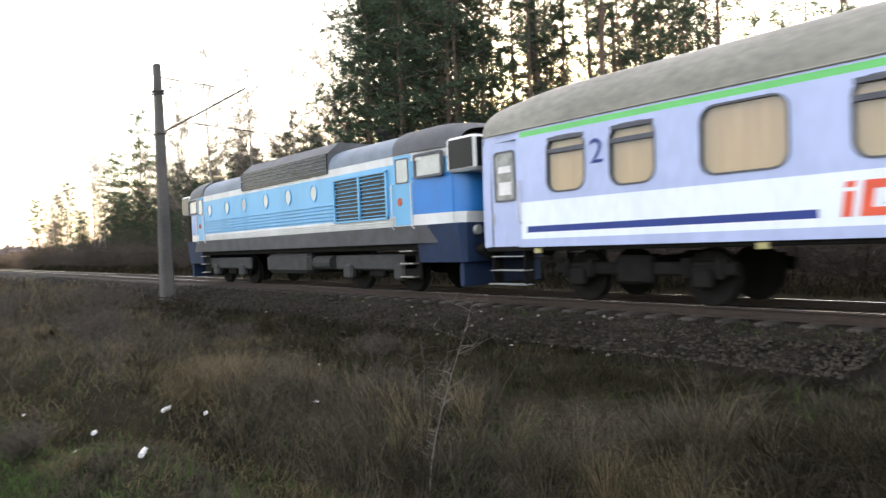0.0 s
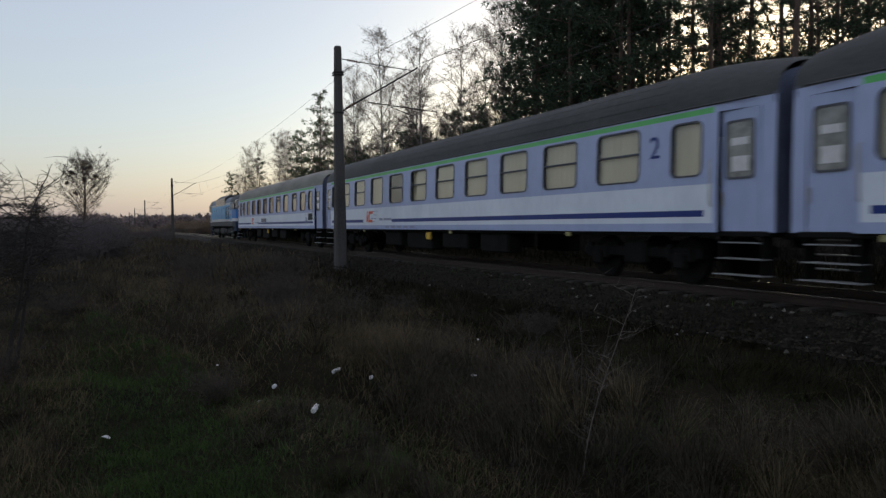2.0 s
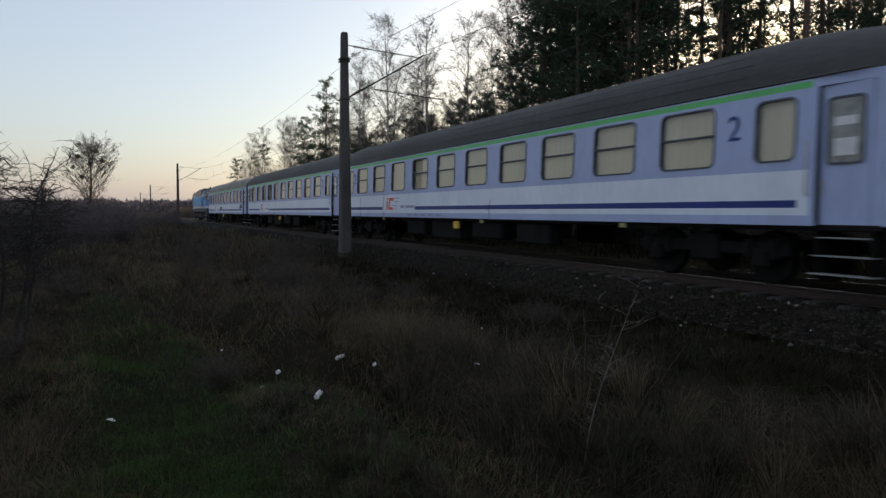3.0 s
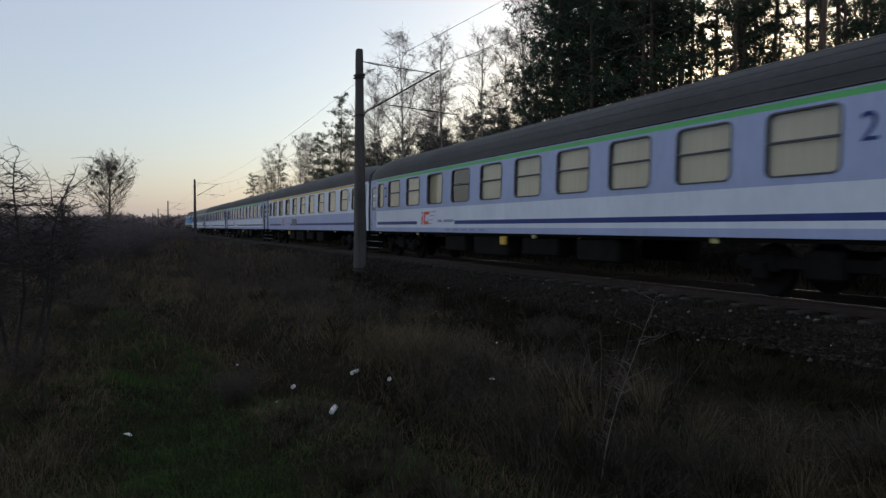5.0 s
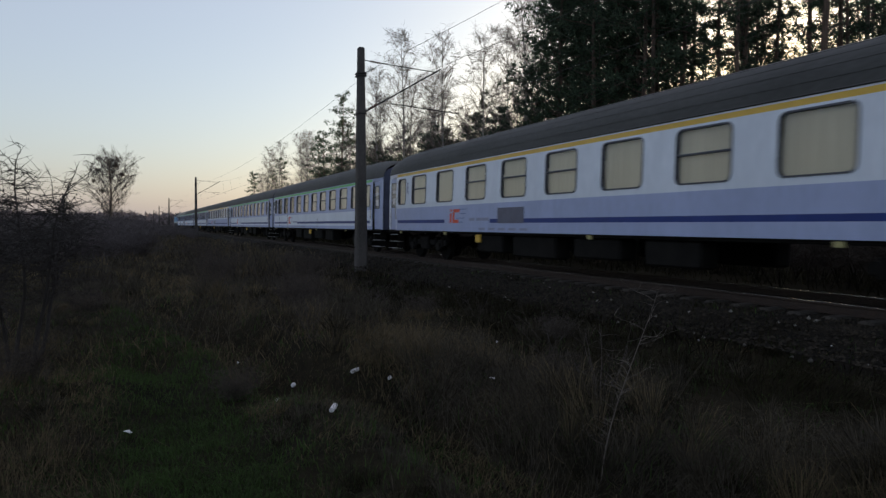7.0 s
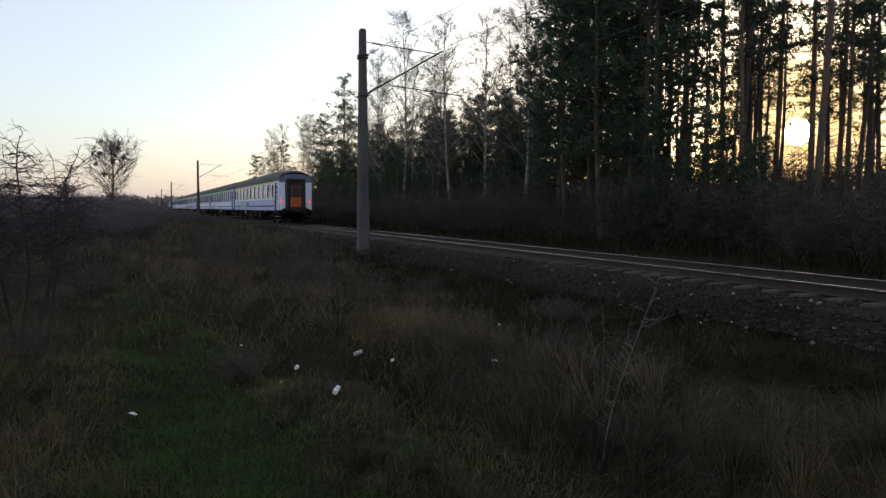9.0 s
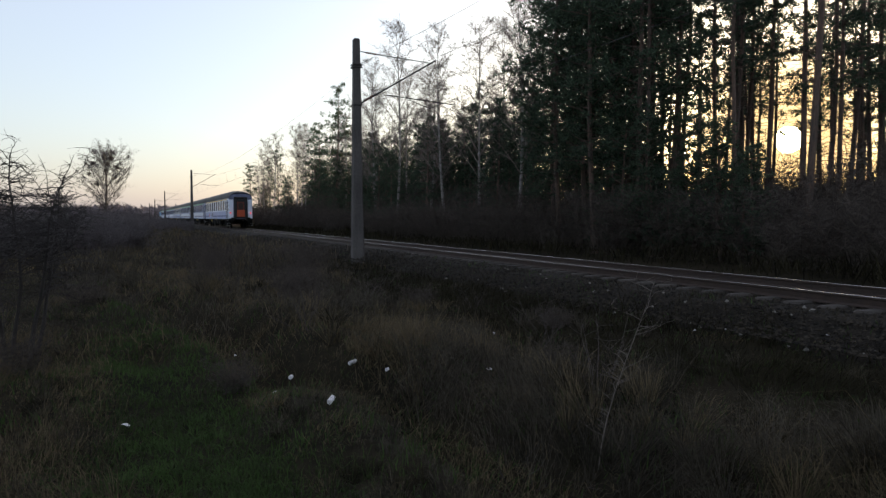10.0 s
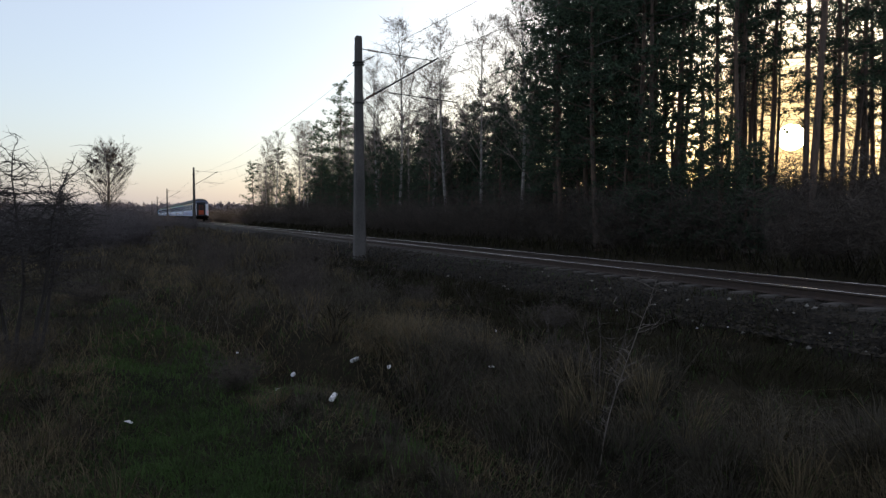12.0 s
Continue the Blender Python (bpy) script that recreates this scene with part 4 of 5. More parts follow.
    for sgn in (-1, 1):
        s = Shape()
        s.box(min(sgn * 1.38, sgn * 1.475), 6.12, 3.22, max(sgn * 1.38, sgn * 1.475), 11.98, 3.79)
        part("hood_grille", s, BLACK_GLASS, hood, "black grille behind the slats")
        for z in (3.32, 3.42, 3.52, 3.62, 3.72):
            s = Shape()
            s.box(min(sgn * 1.40, sgn * 1.495), 6.14, z - 0.01, max(sgn * 1.40, sgn * 1.495), 11.96, z + 0.01, chamfer=0.004)
            part("hood_slat", s, LOCO_ROOF, hood, "blue-grey horizontal slat")
    for y in (7.2, 8.6, 10.0, 11.2):
        s = Shape()
        s.disc((0, y, 4.15), (0, 0, 1), 0.45, 0.12, 16)
        part("roof_fan", s, UNDER, hood)
    s = Shape()
    s.tube([(-0.5, 4.6, 3.9), (-0.5, 4.6, 4.2), (-0.5, 4.9, 4.25)], 0.09, 8)
    part("exhaust_stack", s, UNDER, lo)
    # cab ends: nose, overhanging windscreen box, apron
    for y, o in ((a, -1), (b, 1)):
        s = Shape()
        s.loft([[(-1.28, y - o * 0.05, z), (-1.1, y + o * 0.28 * k_, z), (0, y + o * 0.42 * k_, z), (1.1, y + o * 0.28 * k_, z), (1.28, y - o * 0.05, z)] for z, k_ in ((1.62, 0.8), (1.87, 0.9))], closed=False)
        part("nose_band", s, CREAM, lo)
        s = Shape()
        s.loft([[(-1.28, y - o * 0.05, z), (-1.1, y + o * 0.28 * k_, z), (0, y + o * 0.42 * k_, z), (1.1, y + o * 0.28 * k_, z), (1.28, y - o * 0.05, z)] for z, k_ in ((1.87, 0.9), (2.3, 1.0), (2.78, 0.9))], closed=False)
        part("nose", s, DEEP_BLUE, lo, "strong blue rounded nose", smooth=True)
        s = Shape()
        s.box(-1.36, min(y - o * 0.1, y + o * 0.85), 2.72, 1.36, max(y - o * 0.1, y + o * 0.85), 3.48, chamfer=0.06)
        box = part("windscreen_frame", s, CREAM, lo, "cream frame of the overhanging windscreens")
        for sx in (-1, 1):
            s = Shape()
            s.box(min(sx * 0.06, sx * 1.28), min(y + o * 0.83, y + o * 0.865), 2.79, max(sx * 0.06, sx * 1.28), max(y + o * 0.83, y + o * 0.865), 3.42, chamfer=0.01)
            part("windscreen", s, BLACK_GLASS, box, "black glossy windscreen")
            s = Shape()
            s.box(min(sx * 1.345, sx * 1.372), min(y + o * 0.02, y + o * 0.8), 2.79, max(sx * 1.345, sx * 1.372), max(y + o * 0.02, y + o * 0.8), 3.42, chamfer=0.008)
            part("corner_window", s, BLACK_GLASS, box, "black corner window")
            s = Shape()
            s.disc((sx * 0.95, y + o * 0.42, 1.45), (0, 1, 0), 0.11, 0.12, 14)
            part("head_lamp", s, HEAD, lo, "round glazed head lamp")
            s = Shape()
            s.disc((sx * 0.875, y + o * 0.5, 1.02), (0, 1, 0), 0.1, 0.5, 12)
            s.disc((sx * 0.875, y + o * 0.74, 1.02), (0, 1, 0), 0.23, 0.04, 18, bevel=0.01)
            part("buffer", s, UNDER, lo)
        s = Shape()
        y0, y1 = sorted((y - o * 1.25, y + o * 0.35))
        s.loft([[(-1.40 + k_, y0, z), (-1.40 + k_, y1 - 0.1 if o > 0 else y0, z), (-1.2, y1, z), (1.2, y1, z), (1.40 - k_, y1 - 0.1, z), (1.40 - k_, y0, z)] if o > 0 else
                [(-1.40 + k_, y1, z), (1.40 - k_, y1, z), (1.40 - k_, y0 + 0.1, z), (1.2, y0, z), (-1.2, y0, z), (-1.40 + k_, y0 + 0.1, z)] for z, k_ in ((0.75, 0.1), (1.62, 0.0))])
        part("apron", s, DULL_BLUE, lo, "dull dark blue buffer apron")
        s = Shape()
        s.box(-1.25, min(y + o * 0.1, y + o * 0.22), 0.2, 1.25, max(y + o * 0.1, y + o * 0.22), 0.75, chamfer=0.03)
        part("snow_plough", s, DULL_BLUE, lo)
    # below the frame
    s = Shape()
    s.box(-1.3, 2.3, 1.05, 1.3, 16.3, 1.24, chamfer=0.03)
    part("main_frame", s, UNDER, lo)
    s = Shape()
    s.box(-1.32, 7.7, 0.42, 1.32, 10.6, 1.05, chamfer=0.12)
    part("fuel_tank", s, mat_grime, lo, "grimy grey fuel tank")
    for sgn in (-1, 1):
        s = Shape()
        s.tube([(sgn * 1.1, 6.5, 0.75), (sgn * 1.1, 7.5, 0.75)], 0.2, 12)
        part("air_reservoir", s, mat_grime, lo)
        for y in (4.35, 13.9):
            s = Shape()
            s.box(min(sgn * 1.12, sgn * 1.24), y - 1.9, 0.55, max(sgn * 1.12, sgn * 1.24), y + 1.9, 0.95, chamfer=0.05)
            for e in (-1.2, 1.2):
                s.box(min(sgn * 1.1, sgn * 1.32), y + e - 0.22, 0.3, max(sgn * 1.1, sgn * 1.32), y + e + 0.22, 0.72, chamfer=0.06)
            part("side_frame", s, mat_grime, lo)
    for y in (4.35, 13.9):
        bogie(lo, y, base=2.4, wheel_r=0.5)
    return tagged(lo, "blue and cream diesel locomotive with dark roof and round portholes", "locomotive")


mat_grime = mat("grimy_bogie_paint", (0.036, 0.036, 0.036), (0.016, 0.015, 0.015), 0.8, scale=3, bump=0.3)
mat_dark_roof = mat("dark_roof_paint", (0.075, 0.08, 0.09), (0.035, 0.037, 0.04), 0.6, scale=1.5)
loco = locomotive()
loco.matrix_basis = pose(TRACK_X, along(0), 0)
engines = [(loco, 0.0)]
s = Shape()
s.disc(SUN_DIR * 2500, SUN_DIR, 2500 * math.tan(radians(0.95)), 5, 32)
tagged(part("sun_disc", s, SUN_FACE), "low yellow evening sun behind the pines", "sun", kind="structure")


# ---- plants ----
def branch(s, p, d, length, r, segs, droop=0.0, wobble=0.25, sides=3, rng=random):
    """A tapering crooked twig; gives the points along it."""
    pts, rad = [Vector(p)], [r]
    d = Vector(d).normalized()
    for k in range(segs):
        d = (d + Vector((rng.uniform(-1, 1), rng.uniform(-1, 1), rng.uniform(-1, 1))) * wobble + Vector((0, 0, -droop))).normalized()
        pts.append(pts[-1] + d * length / segs)
        rad.append(r * (1 - 0.75 * (k + 1) / segs))
    s.tube(pts, rad, sides, caps=False)
    return pts


def tuft(s, p, n, size, width, up=0.3):
    """A clump of short flat needles round p."""
    for k in range(n):
        d = Vector((random.gauss(0, 1), random.gauss(0, 1), random.gauss(0, 0.8) + up)).normalized()
        w = d.orthogonal().normalized()
        w = (w * math.cos(k) + d.cross(w) * math.sin(k)) * width * random.uniform(0.7, 1.3)
        o = p + d * size * random.uniform(0, 0.3)
        i = len(s.v)
        s.v += [tuple(o - w), tuple(o + w), tuple(o + d * size * random.uniform(0.6, 1.2))]
        s.f.append((i, i + 1, i + 2))
        s.m.append(0)


def pine_mesh(h, low, spread, boughs, snags=14, clumps=13, needles=11, size=0.26, width=0.026):
    """A Scots pine: a bent trunk, dead snags below, boughs with side twigs that carry needle clumps."""
    tr, cr = Shape(), Shape()
    pts, rad = [], []
    bx, by = random.uniform(-0.4, 0.4), random.uniform(-0.4, 0.4)
    for k in range(9):
        u = k / 8
        pts.append(Vector((bx * math.sin(u * 3) + 0.1 * random.uniform(-1, 1) * u, by * math.sin(u * 2.4), h * u)))
        rad.append((0.135 * (1 - 0.82 * u) + 0.01) * (1.25 if k == 0 else 1.0))
    tr.tube(pts, rad, 7)
    at = lambda u: pts[0].lerp(pts[-1], 0) if u <= 0 else pts[min(7, int(u * 8))].lerp(pts[min(8, int(u * 8) + 1)], u * 8 - int(u * 8))
    for k in range(snags):
        a = random.random() * 6.28
        sp = branch(tr, at(random.uniform(0.15, low + 0.1)), (math.cos(a), math.sin(a), random.uniform(-0.3, 0.2)), random.uniform(0.5, 2.0), 0.016, 3, wobble=0.3)
        branch(tr, sp[1], (math.cos(a + 0.8), math.sin(a + 0.8), random.uniform(-0.4, 0.4)), random.uniform(0.3, 0.8), 0.008, 2)
    for k in range(boughs):
        u = low + (0.99 - low) * (k + random.random()) / boughs
        a = k * 2.4 + random.uniform(-0.6, 0.6)
        rel = (u - low) / (1 - low)
        ln = spread * (0.35 + 0.9 * math.sin(math.pi * min(1, 0.25 + 0.72 * rel))) * random.uniform(0.55, 1.15)
        bp = branch(tr, at(u), (math.cos(a), math.sin(a), random.uniform(-0.1, 0.5)), ln, 0.033, 4, droop=0.02)
        for q in range(clumps):
            w = random.uniform(0.28, 1.0)
            base = bp[min(3, int(w * 4))].lerp(bp[min(4, int(w * 4) + 1)], w * 4 - int(w * 4))
            base = base + Vector((random.gauss(0, 0.27), random.gauss(0, 0.27), random.gauss(0.05, 0.13))) * (0.5 + 0.28 * ln)
            tuft(cr, base, needles, size * random.uniform(0.7, 1.2), width, 0.35)
    return tr.mesh("trunk", BARK_PINE), cr.mesh("crown", NEEDLE)


def tree(name, meshes, m, label, category, group=""):
    """A tree from its shared trunk and crown meshes."""
    t = new(name)
    t.matrix_basis = m
    for n, me in meshes:
        part(n, me, None, t)
    return tagged(t, label, category, group)


random.seed(11)
TALL = [pine_mesh(h, low, sp, n, 22) for h, low, sp, n in ((19, 0.5, 2.3, 34), (20.5, 0.56, 2.1, 30), (18, 0.45, 2.5, 36), (21, 0.6, 2.2, 30))]
SLIM = [pine_mesh(h, low, sp, n, 44) for h, low, sp, n in ((20, 0.40, 2.0, 26), (21, 0.44, 1.9, 24), (19, 0.38, 2.1, 26))]
EDGE = [pine_mesh(h, low, sp, n, 10, 14, 11, 0.3, 0.03) for h, low, sp, n in ((18.5, 0.16, 2.6, 54), (17, 0.22, 2.5, 48))]
YOUNG = [pine_mesh(h, low, sp, n, 8, 8, 9, 0.34, 0.036) for h, low, sp, n in ((9, 0.1, 1.7, 40), (7.5, 0.08, 1.6, 36), (10.5, 0.14, 1.8, 42))]
LP = "tall dark green pine with bare lower trunk at the wood's edge"


def plant(meshes, name, x, y, sc, label, cat, group):
    m = pose(x, y, rise(x, y) - 0.1, random.uniform(-2, 2), random.uniform(-2, 2), random.uniform(0, 360)) @ Matrix.Diagonal((sc, sc, sc * random.uniform(0.94, 1.06), 1))
    return tree(name, meshes, m, label, cat, group)


def pine(kind, x, y, sc=1.0, label=LP, name="pine_tree", group="pines of the wood"):
    me = random.choice(kind)
    return plant((("trunk", me[0]), ("crown", me[1])), name, x, y, sc, label, "pine tree", group)


# dense edge trees, then the open stand through which the sun shows
for k in range(8):
    pine(EDGE, 19.5 + random.uniform(-0.4, 3.0), 28.6 - k * 0.8 + random.uniform(-0.5, 0.5), random.uniform(0.9, 1.1), "tall pine with dense dark crown reaching low")
for k in range(14):
    x = 23 + random.uniform(0, 9)
    if math.degrees(math.atan2(x, 15 + k * 1.7)) > 42:
        continue
    pine(TALL, x, min(1.36 * x, 15 + k * 1.7 + random.uniform(-1, 1)), random.uniform(0.9, 1.05))
for i in range(8):
    for j in range(13):
        x, y = 21 + i * 3.3 + random.uniform(-1.3, 1.3), -12 + j * 3.4 + random.uniform(-1.3, 1.3)
        az = math.degrees(math.atan2(x, y))
        if abs(az - 50.9) < 0.75 or y > 1.36 * x:
            continue
        if az > 39 and x > 43 or az > 46:
            continue
        if az <= 47 and x > 26 and random.random() < 0.6:
            continue
        pine(SLIM if az > 36 else TALL, x, y, random.uniform(0.88, 1.08))
random.seed(64)
for k in range(40):
    az, r = 46.3 + 13.5 * (k + 0.8 * random.random()) / 40, random.uniform(27, 54)
    if abs(az - SUN_AZ) < 0.85:
        continue
    pine(SLIM, max(20, r * math.sin(radians(az))), r * math.cos(radians(az)), random.uniform(0.8, 1.02))
for k in range(20):
    az, r = radians(random.uniform(59, 80)), random.uniform(27, 50)
    pine(SLIM, max(20, r * math.sin(az)), r * math.cos(az), random.uniform(0.7, 1.0))
for k in range(66):
    y = 36 + 92 * (k + random.random()) / 66
    x = 19.5 + random.uniform(0, 12) + 0.01 * y
    deep = random.random() < 0.2 and y > 80
    pine(EDGE[1:] if deep else YOUNG, x, y, random.uniform(0.6, 0.8) if deep else random.uniform(0.6, 0.98), "young dark green pine in the wood's edge")
for k in range(26):
    y = 17 + 15 * (k + random.random()) / 26
    x = y * random.uniform(0.72, 0.9) + random.uniform(0, 1)
    pine(YOUNG, max(x, 19.5), y, random.uniform(0.38, 0.62), "young dark green pine in the wood's edge")
for k in range(26):
    pine(YOUNG, random.uniform(27, 40), 38 + 80 * (k + random.random()) / 26, random.uniform(0.6, 0.85), "young dark green pine in the wood's edge")
random.seed(19)
for x, y, sc in ((20.6, 31.2, 1.0), (20.0, 29.6, 0.92), (22.2, 33.4, 1.02), (24.0, 36.0, 1.0), (23.2, 32.6, 0.96), (25.2, 34.4, 1.0)):
    pine(EDGE, x, y, sc, "tall pine with dense dark crown reaching low")
for k in range(7):
    az, r = radians(34.5 + 11 * (k + random.random()) / 7), random.uniform(42, 58)
    pine(SLIM, r * math.sin(az), r * math.cos(az), random.uniform(0.85, 1.0))
for x, y, sc in ((21.0, 77, 0.86), (22.5, 80, 0.8)):
    pine(EDGE, x, y, sc, "bushy dark pine standing out from the wood's edge")
pine(EDGE, 20.0, 81, 0.78, "bushy dark pine standing out from the wood's edge")
pine(EDGE, 21.0, 86, 0.66, "bushy dark pine standing out from the wood's edge")
pine(YOUNG, 19.5, 124, 1.0, "young dark green pine in the wood's edge")


def bare_mesh(h, spread, primaries, seconds, twigs, bark, base_r, low=0.25, rise_=1.1, droop=0.03, thick=1.0, twig=None, oval=False):
    tr, cr = Shape(), Shape()
    pts, rad = [Vector((0, 0, -0.2))], [base_r]
    for k in range(1, 11):
        u = k / 10
        pts.append(Vector((0.25 * math.sin(u * 4 + base_r * 60), 0.25 * math.cos(u * 3 + h), h * u)))
        rad.append(base_r * (1 - 0.93 * u))
    tr.tube(pts, rad, 7)
    for k in range(primaries):
        u = low + (0.97 - low) * (k + random.random()) / primaries
        p = pts[int(u * 10)].lerp(pts[min(10, int(u * 10) + 1)], u * 10 - int(u * 10))
        a = k * 2.4 + random.uniform(-0.5, 0.5)
        ln = spread * ((0.3 + 0.7 * math.sin(math.pi * min(0.9, (u - low) / (0.97 - low)) ** 0.75)) if oval else 1.15 - 0.85 * u) * random.uniform(0.7, 1.2)
        bp = branch(cr, p, (math.cos(a), math.sin(a), rise_ * random.uniform(0.7, 1.3)), ln, 0.035 * thick * (1.2 - u) + 0.012, 5, droop=-0.02, wobble=0.14)
        for q in range(seconds):
            w = random.uniform(0.25, 1.0) * 4.99
            sp = bp[int(w)].lerp(bp[int(w) + 1], w - int(w))
            d = Vector((random.gauss(0, 1), random.gauss(0, 1), random.uniform(-0.1, 1.0))) * 0.8 + (bp[-1] - bp[0]).normalized()
            cp = branch(cr, sp, d, ln * random.uniform(0.25, 0.5), 0.014 * thick, 4, droop=droop, wobble=0.2)
            for z in range(twigs):
                tp = random.choice(cp[1:])
                d2 = Vector((random.gauss(0, 1), random.gauss(0, 1), random.gauss(0.1, 0.8))) + d * 0.5
                branch(cr, tp, d2, random.uniform(0.3, 0.9) * (h / 17), 0.009 * thick, 2, droop=droop * 3, wobble=0.2)
    return tr.mesh("trunk", bark), cr.mesh("crown", twig or TWIG)


random.seed(23)
BIRCH = [bare_mesh(h, sp, 30, 8, 9, BARK_BIRCH, 0.15, low=0.24, rise_=1.35, thick=1.1, twig=BIRCH_TWIG, droop=0.05) for h, sp in ((19, 5.2), (17, 4.7), (15, 4.4))]
LB = "slender bare birch with pale trunk at the wood's edge"


def birch(x, y, k, sc):
    me = BIRCH[k]
    return plant((("trunk", me[0]), ("crown", me[1])), "birch_tree", x, y, sc, LB, "birch tree", "birches of the wood")


for x, y, k, sc in ((21.5, 57.5, 0, 1.05), (21.0, 61.5, 1, 0.9), (23.5, 55, 2, 1.0), (21.0, 46.0, 1, 0.86), (22.0, 42.5, 1, 0.86), (22, 37, 1, 0.95), (24, 39.5, 2, 1.0), (21.5, 50, 2, 0.85), (23, 67, 2, 0.95),
                    (22, 76, 2, 0.85), (21.5, 93, 1, 0.82), (22.0, 98, 2, 0.95), (22.5, 103, 1, 0.85), (21, 112, 2, 0.92), (20.5, 118, 2, 0.9), (20.5, 123, 2, 0.72), (25, 64, 1, 0.9), (26, 47, 0, 0.85), (24, 86, 2, 0.85)):
    birch(x, y, k, sc)
for k in range(9):
    birch(27 + random.uniform(0, 8), 40 + 85 * k / 9, random.choice((1, 2)), random.uniform(0.6, 0.9))

# deep stand of thin trunks behind the edge, and half-grown pines among the birches
random.seed(57)
THIN = [pine_mesh(h, low, 1.5, 9, 22) for h, low in ((17, 0.66), (18.5, 0.7), (16, 0.64))]
HALF = [pine_mesh(h, 0.15, 1.35, 26, 8, 9, 8, 0.34, 0.036) for h in (10, 11.5, 8.5)]
for k in range(16):
    az = radians(random.uniform(42.5, 50.35) if k % 3 else random.uniform(51.5, 64))
    r = random.uniform(36, 58)
    pine(THIN, r * math.sin(az), r * math.cos(az), random.uniform(0.85, 1.15), "thin bare-stemmed pine deep in the wood")
for k in range(64):
    y = 40 + 75 * (k + random.random()) / 64
    pine(HALF, random.uniform(23, 31) + 0.02 * y, y, random.uniform(0.75, 1.1), "half-grown dark pine among the birches", "young_pine", "young pines among the birches")


for k in range(14):
    pine(EDGE, random.uniform(24, 33), 54 + 46 * (k + random.random()) / 14, random.uniform(0.5, 0.68), "half-grown dark pine among the birches", "young_pine", "young pines among the birches")
for k in range(16):
    pine(HALF, random.uniform(23, 30), 39 + 18 * (k + random.random()) / 16, random.uniform(0.95, 1.3), "half-grown dark pine among the birches", "young_pine", "young pines among the birches")


def shrub_mesh(h, w, stems, leafy, material):
    st = Shape()
    for k in range(stems):
        a = random.random() * 6.28
        r = w * 0.3 * random.random()
        p = (r * math.cos(a), r * math.sin(a), -0.1)
        bp = branch(st, p, (math.cos(a) * w / h, math.sin(a) * w / h, 1.0 + 0.6 * random.random()), h * random.uniform(0.5, 1.1), 0.013, 4, wobble=0.2)
        for q in range(leafy):
            t = random.random() * 3.99
            o = bp[int(t)].lerp(bp[int(t) + 1], t - int(t))
            d = Vector((random.gauss(0, 1), random.gauss(0, 1), random.uniform(-0.2, 1.0)))
            tp = branch(st, o, d, h * random.uniform(0.12, 0.3), 0.007, 1, wobble=0.3)
            tuft(st, tp[-1], 9, 0.42, 0.011, 0.6)
    return st.mesh("stems", material)


random.seed(31)
# Distance haze over the scrub is put into this lighter twig colour.
HAZED_TWIG = see_through(mat("hazed_scrub_twigs", (0.15, 0.135, 0.135), (0.08, 0.072, 0.072), 0.95, scale=0.8, island=0.4, spec=0.1), 0.3)
THICK = [shrub_mesh(3.6, 2.0, 34, 9, SHRUB), shrub_mesh(3.0, 2.2, 34, 9, SHRUB), shrub_mesh(2.4, 1.8, 32, 9, SHRUB), shrub_mesh(3.2, 2.1, 36, 10, HAZED_TWIG), shrub_mesh(2.6, 2.0, 34, 10, HAZED_TWIG)]


def shrub(x, y, k, sc, label="dark leafless thicket shrub with dense twigs", group="thicket shrubs", flat=1.0):
    m = pose(x, y, rise(x, y), 0, 0, random.uniform(0, 360)) @ Matrix.Diagonal((sc, sc, sc * flat, 1))
    return tagged(part("shrub", THICK[k], None, None, "", m), label, "shrub", group)


# undergrowth of the wood
for k in range(88):
    y = -14 + 144 * (k / 88) ** 1.2 + random.uniform(-0.8, 0.8)
    shrub(18.2 + random.uniform(0, 2.2), y, random.randrange(3), random.uniform(0.85, 1.15))
for k in range(84):
    y = -14 + 140 * k / 84
    shrub(22.5 + random.uniform(0, 9), y, random.randrange(2), random.uniform(1.25, 1.6))
for k in range(14):
    shrub(14.5 + 40 * k / 14 + random.uniform(0, 2), 134 + random.uniform(0, 22), random.randrange(3), random.uniform(0.7, 1.1))
for k in range(26):
    az, r = radians(43 + 17 * k / 26), random.uniform(29, 37)
    shrub(r * math.sin(az), r * math.cos(az), k % 2, random.uniform(0.95, 1.2))
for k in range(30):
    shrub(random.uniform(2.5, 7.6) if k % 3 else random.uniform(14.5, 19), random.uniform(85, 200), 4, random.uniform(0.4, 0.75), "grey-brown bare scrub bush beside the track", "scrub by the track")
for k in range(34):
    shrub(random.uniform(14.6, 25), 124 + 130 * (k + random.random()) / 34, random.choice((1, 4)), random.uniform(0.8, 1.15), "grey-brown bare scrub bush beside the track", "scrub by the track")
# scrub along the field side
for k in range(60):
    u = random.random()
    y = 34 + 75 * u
    shrub(-9.5 + 9.8 * random.random() + (0.5 if y > 60 else -0.3), y, random.choice((3, 4)), random.uniform(0.85, 1.2), "bare scrub bush beside the field, greyed by painted haze", "scrub by the field", 0.8)
for k in range(14):
    shrub(random.uniform(2.0, 6.5), 22 + 34 * random.random(), 2, random.uniform(0.25, 0.42), "low dark dead weeds on the bank", "weeds on the bank", 0.8)

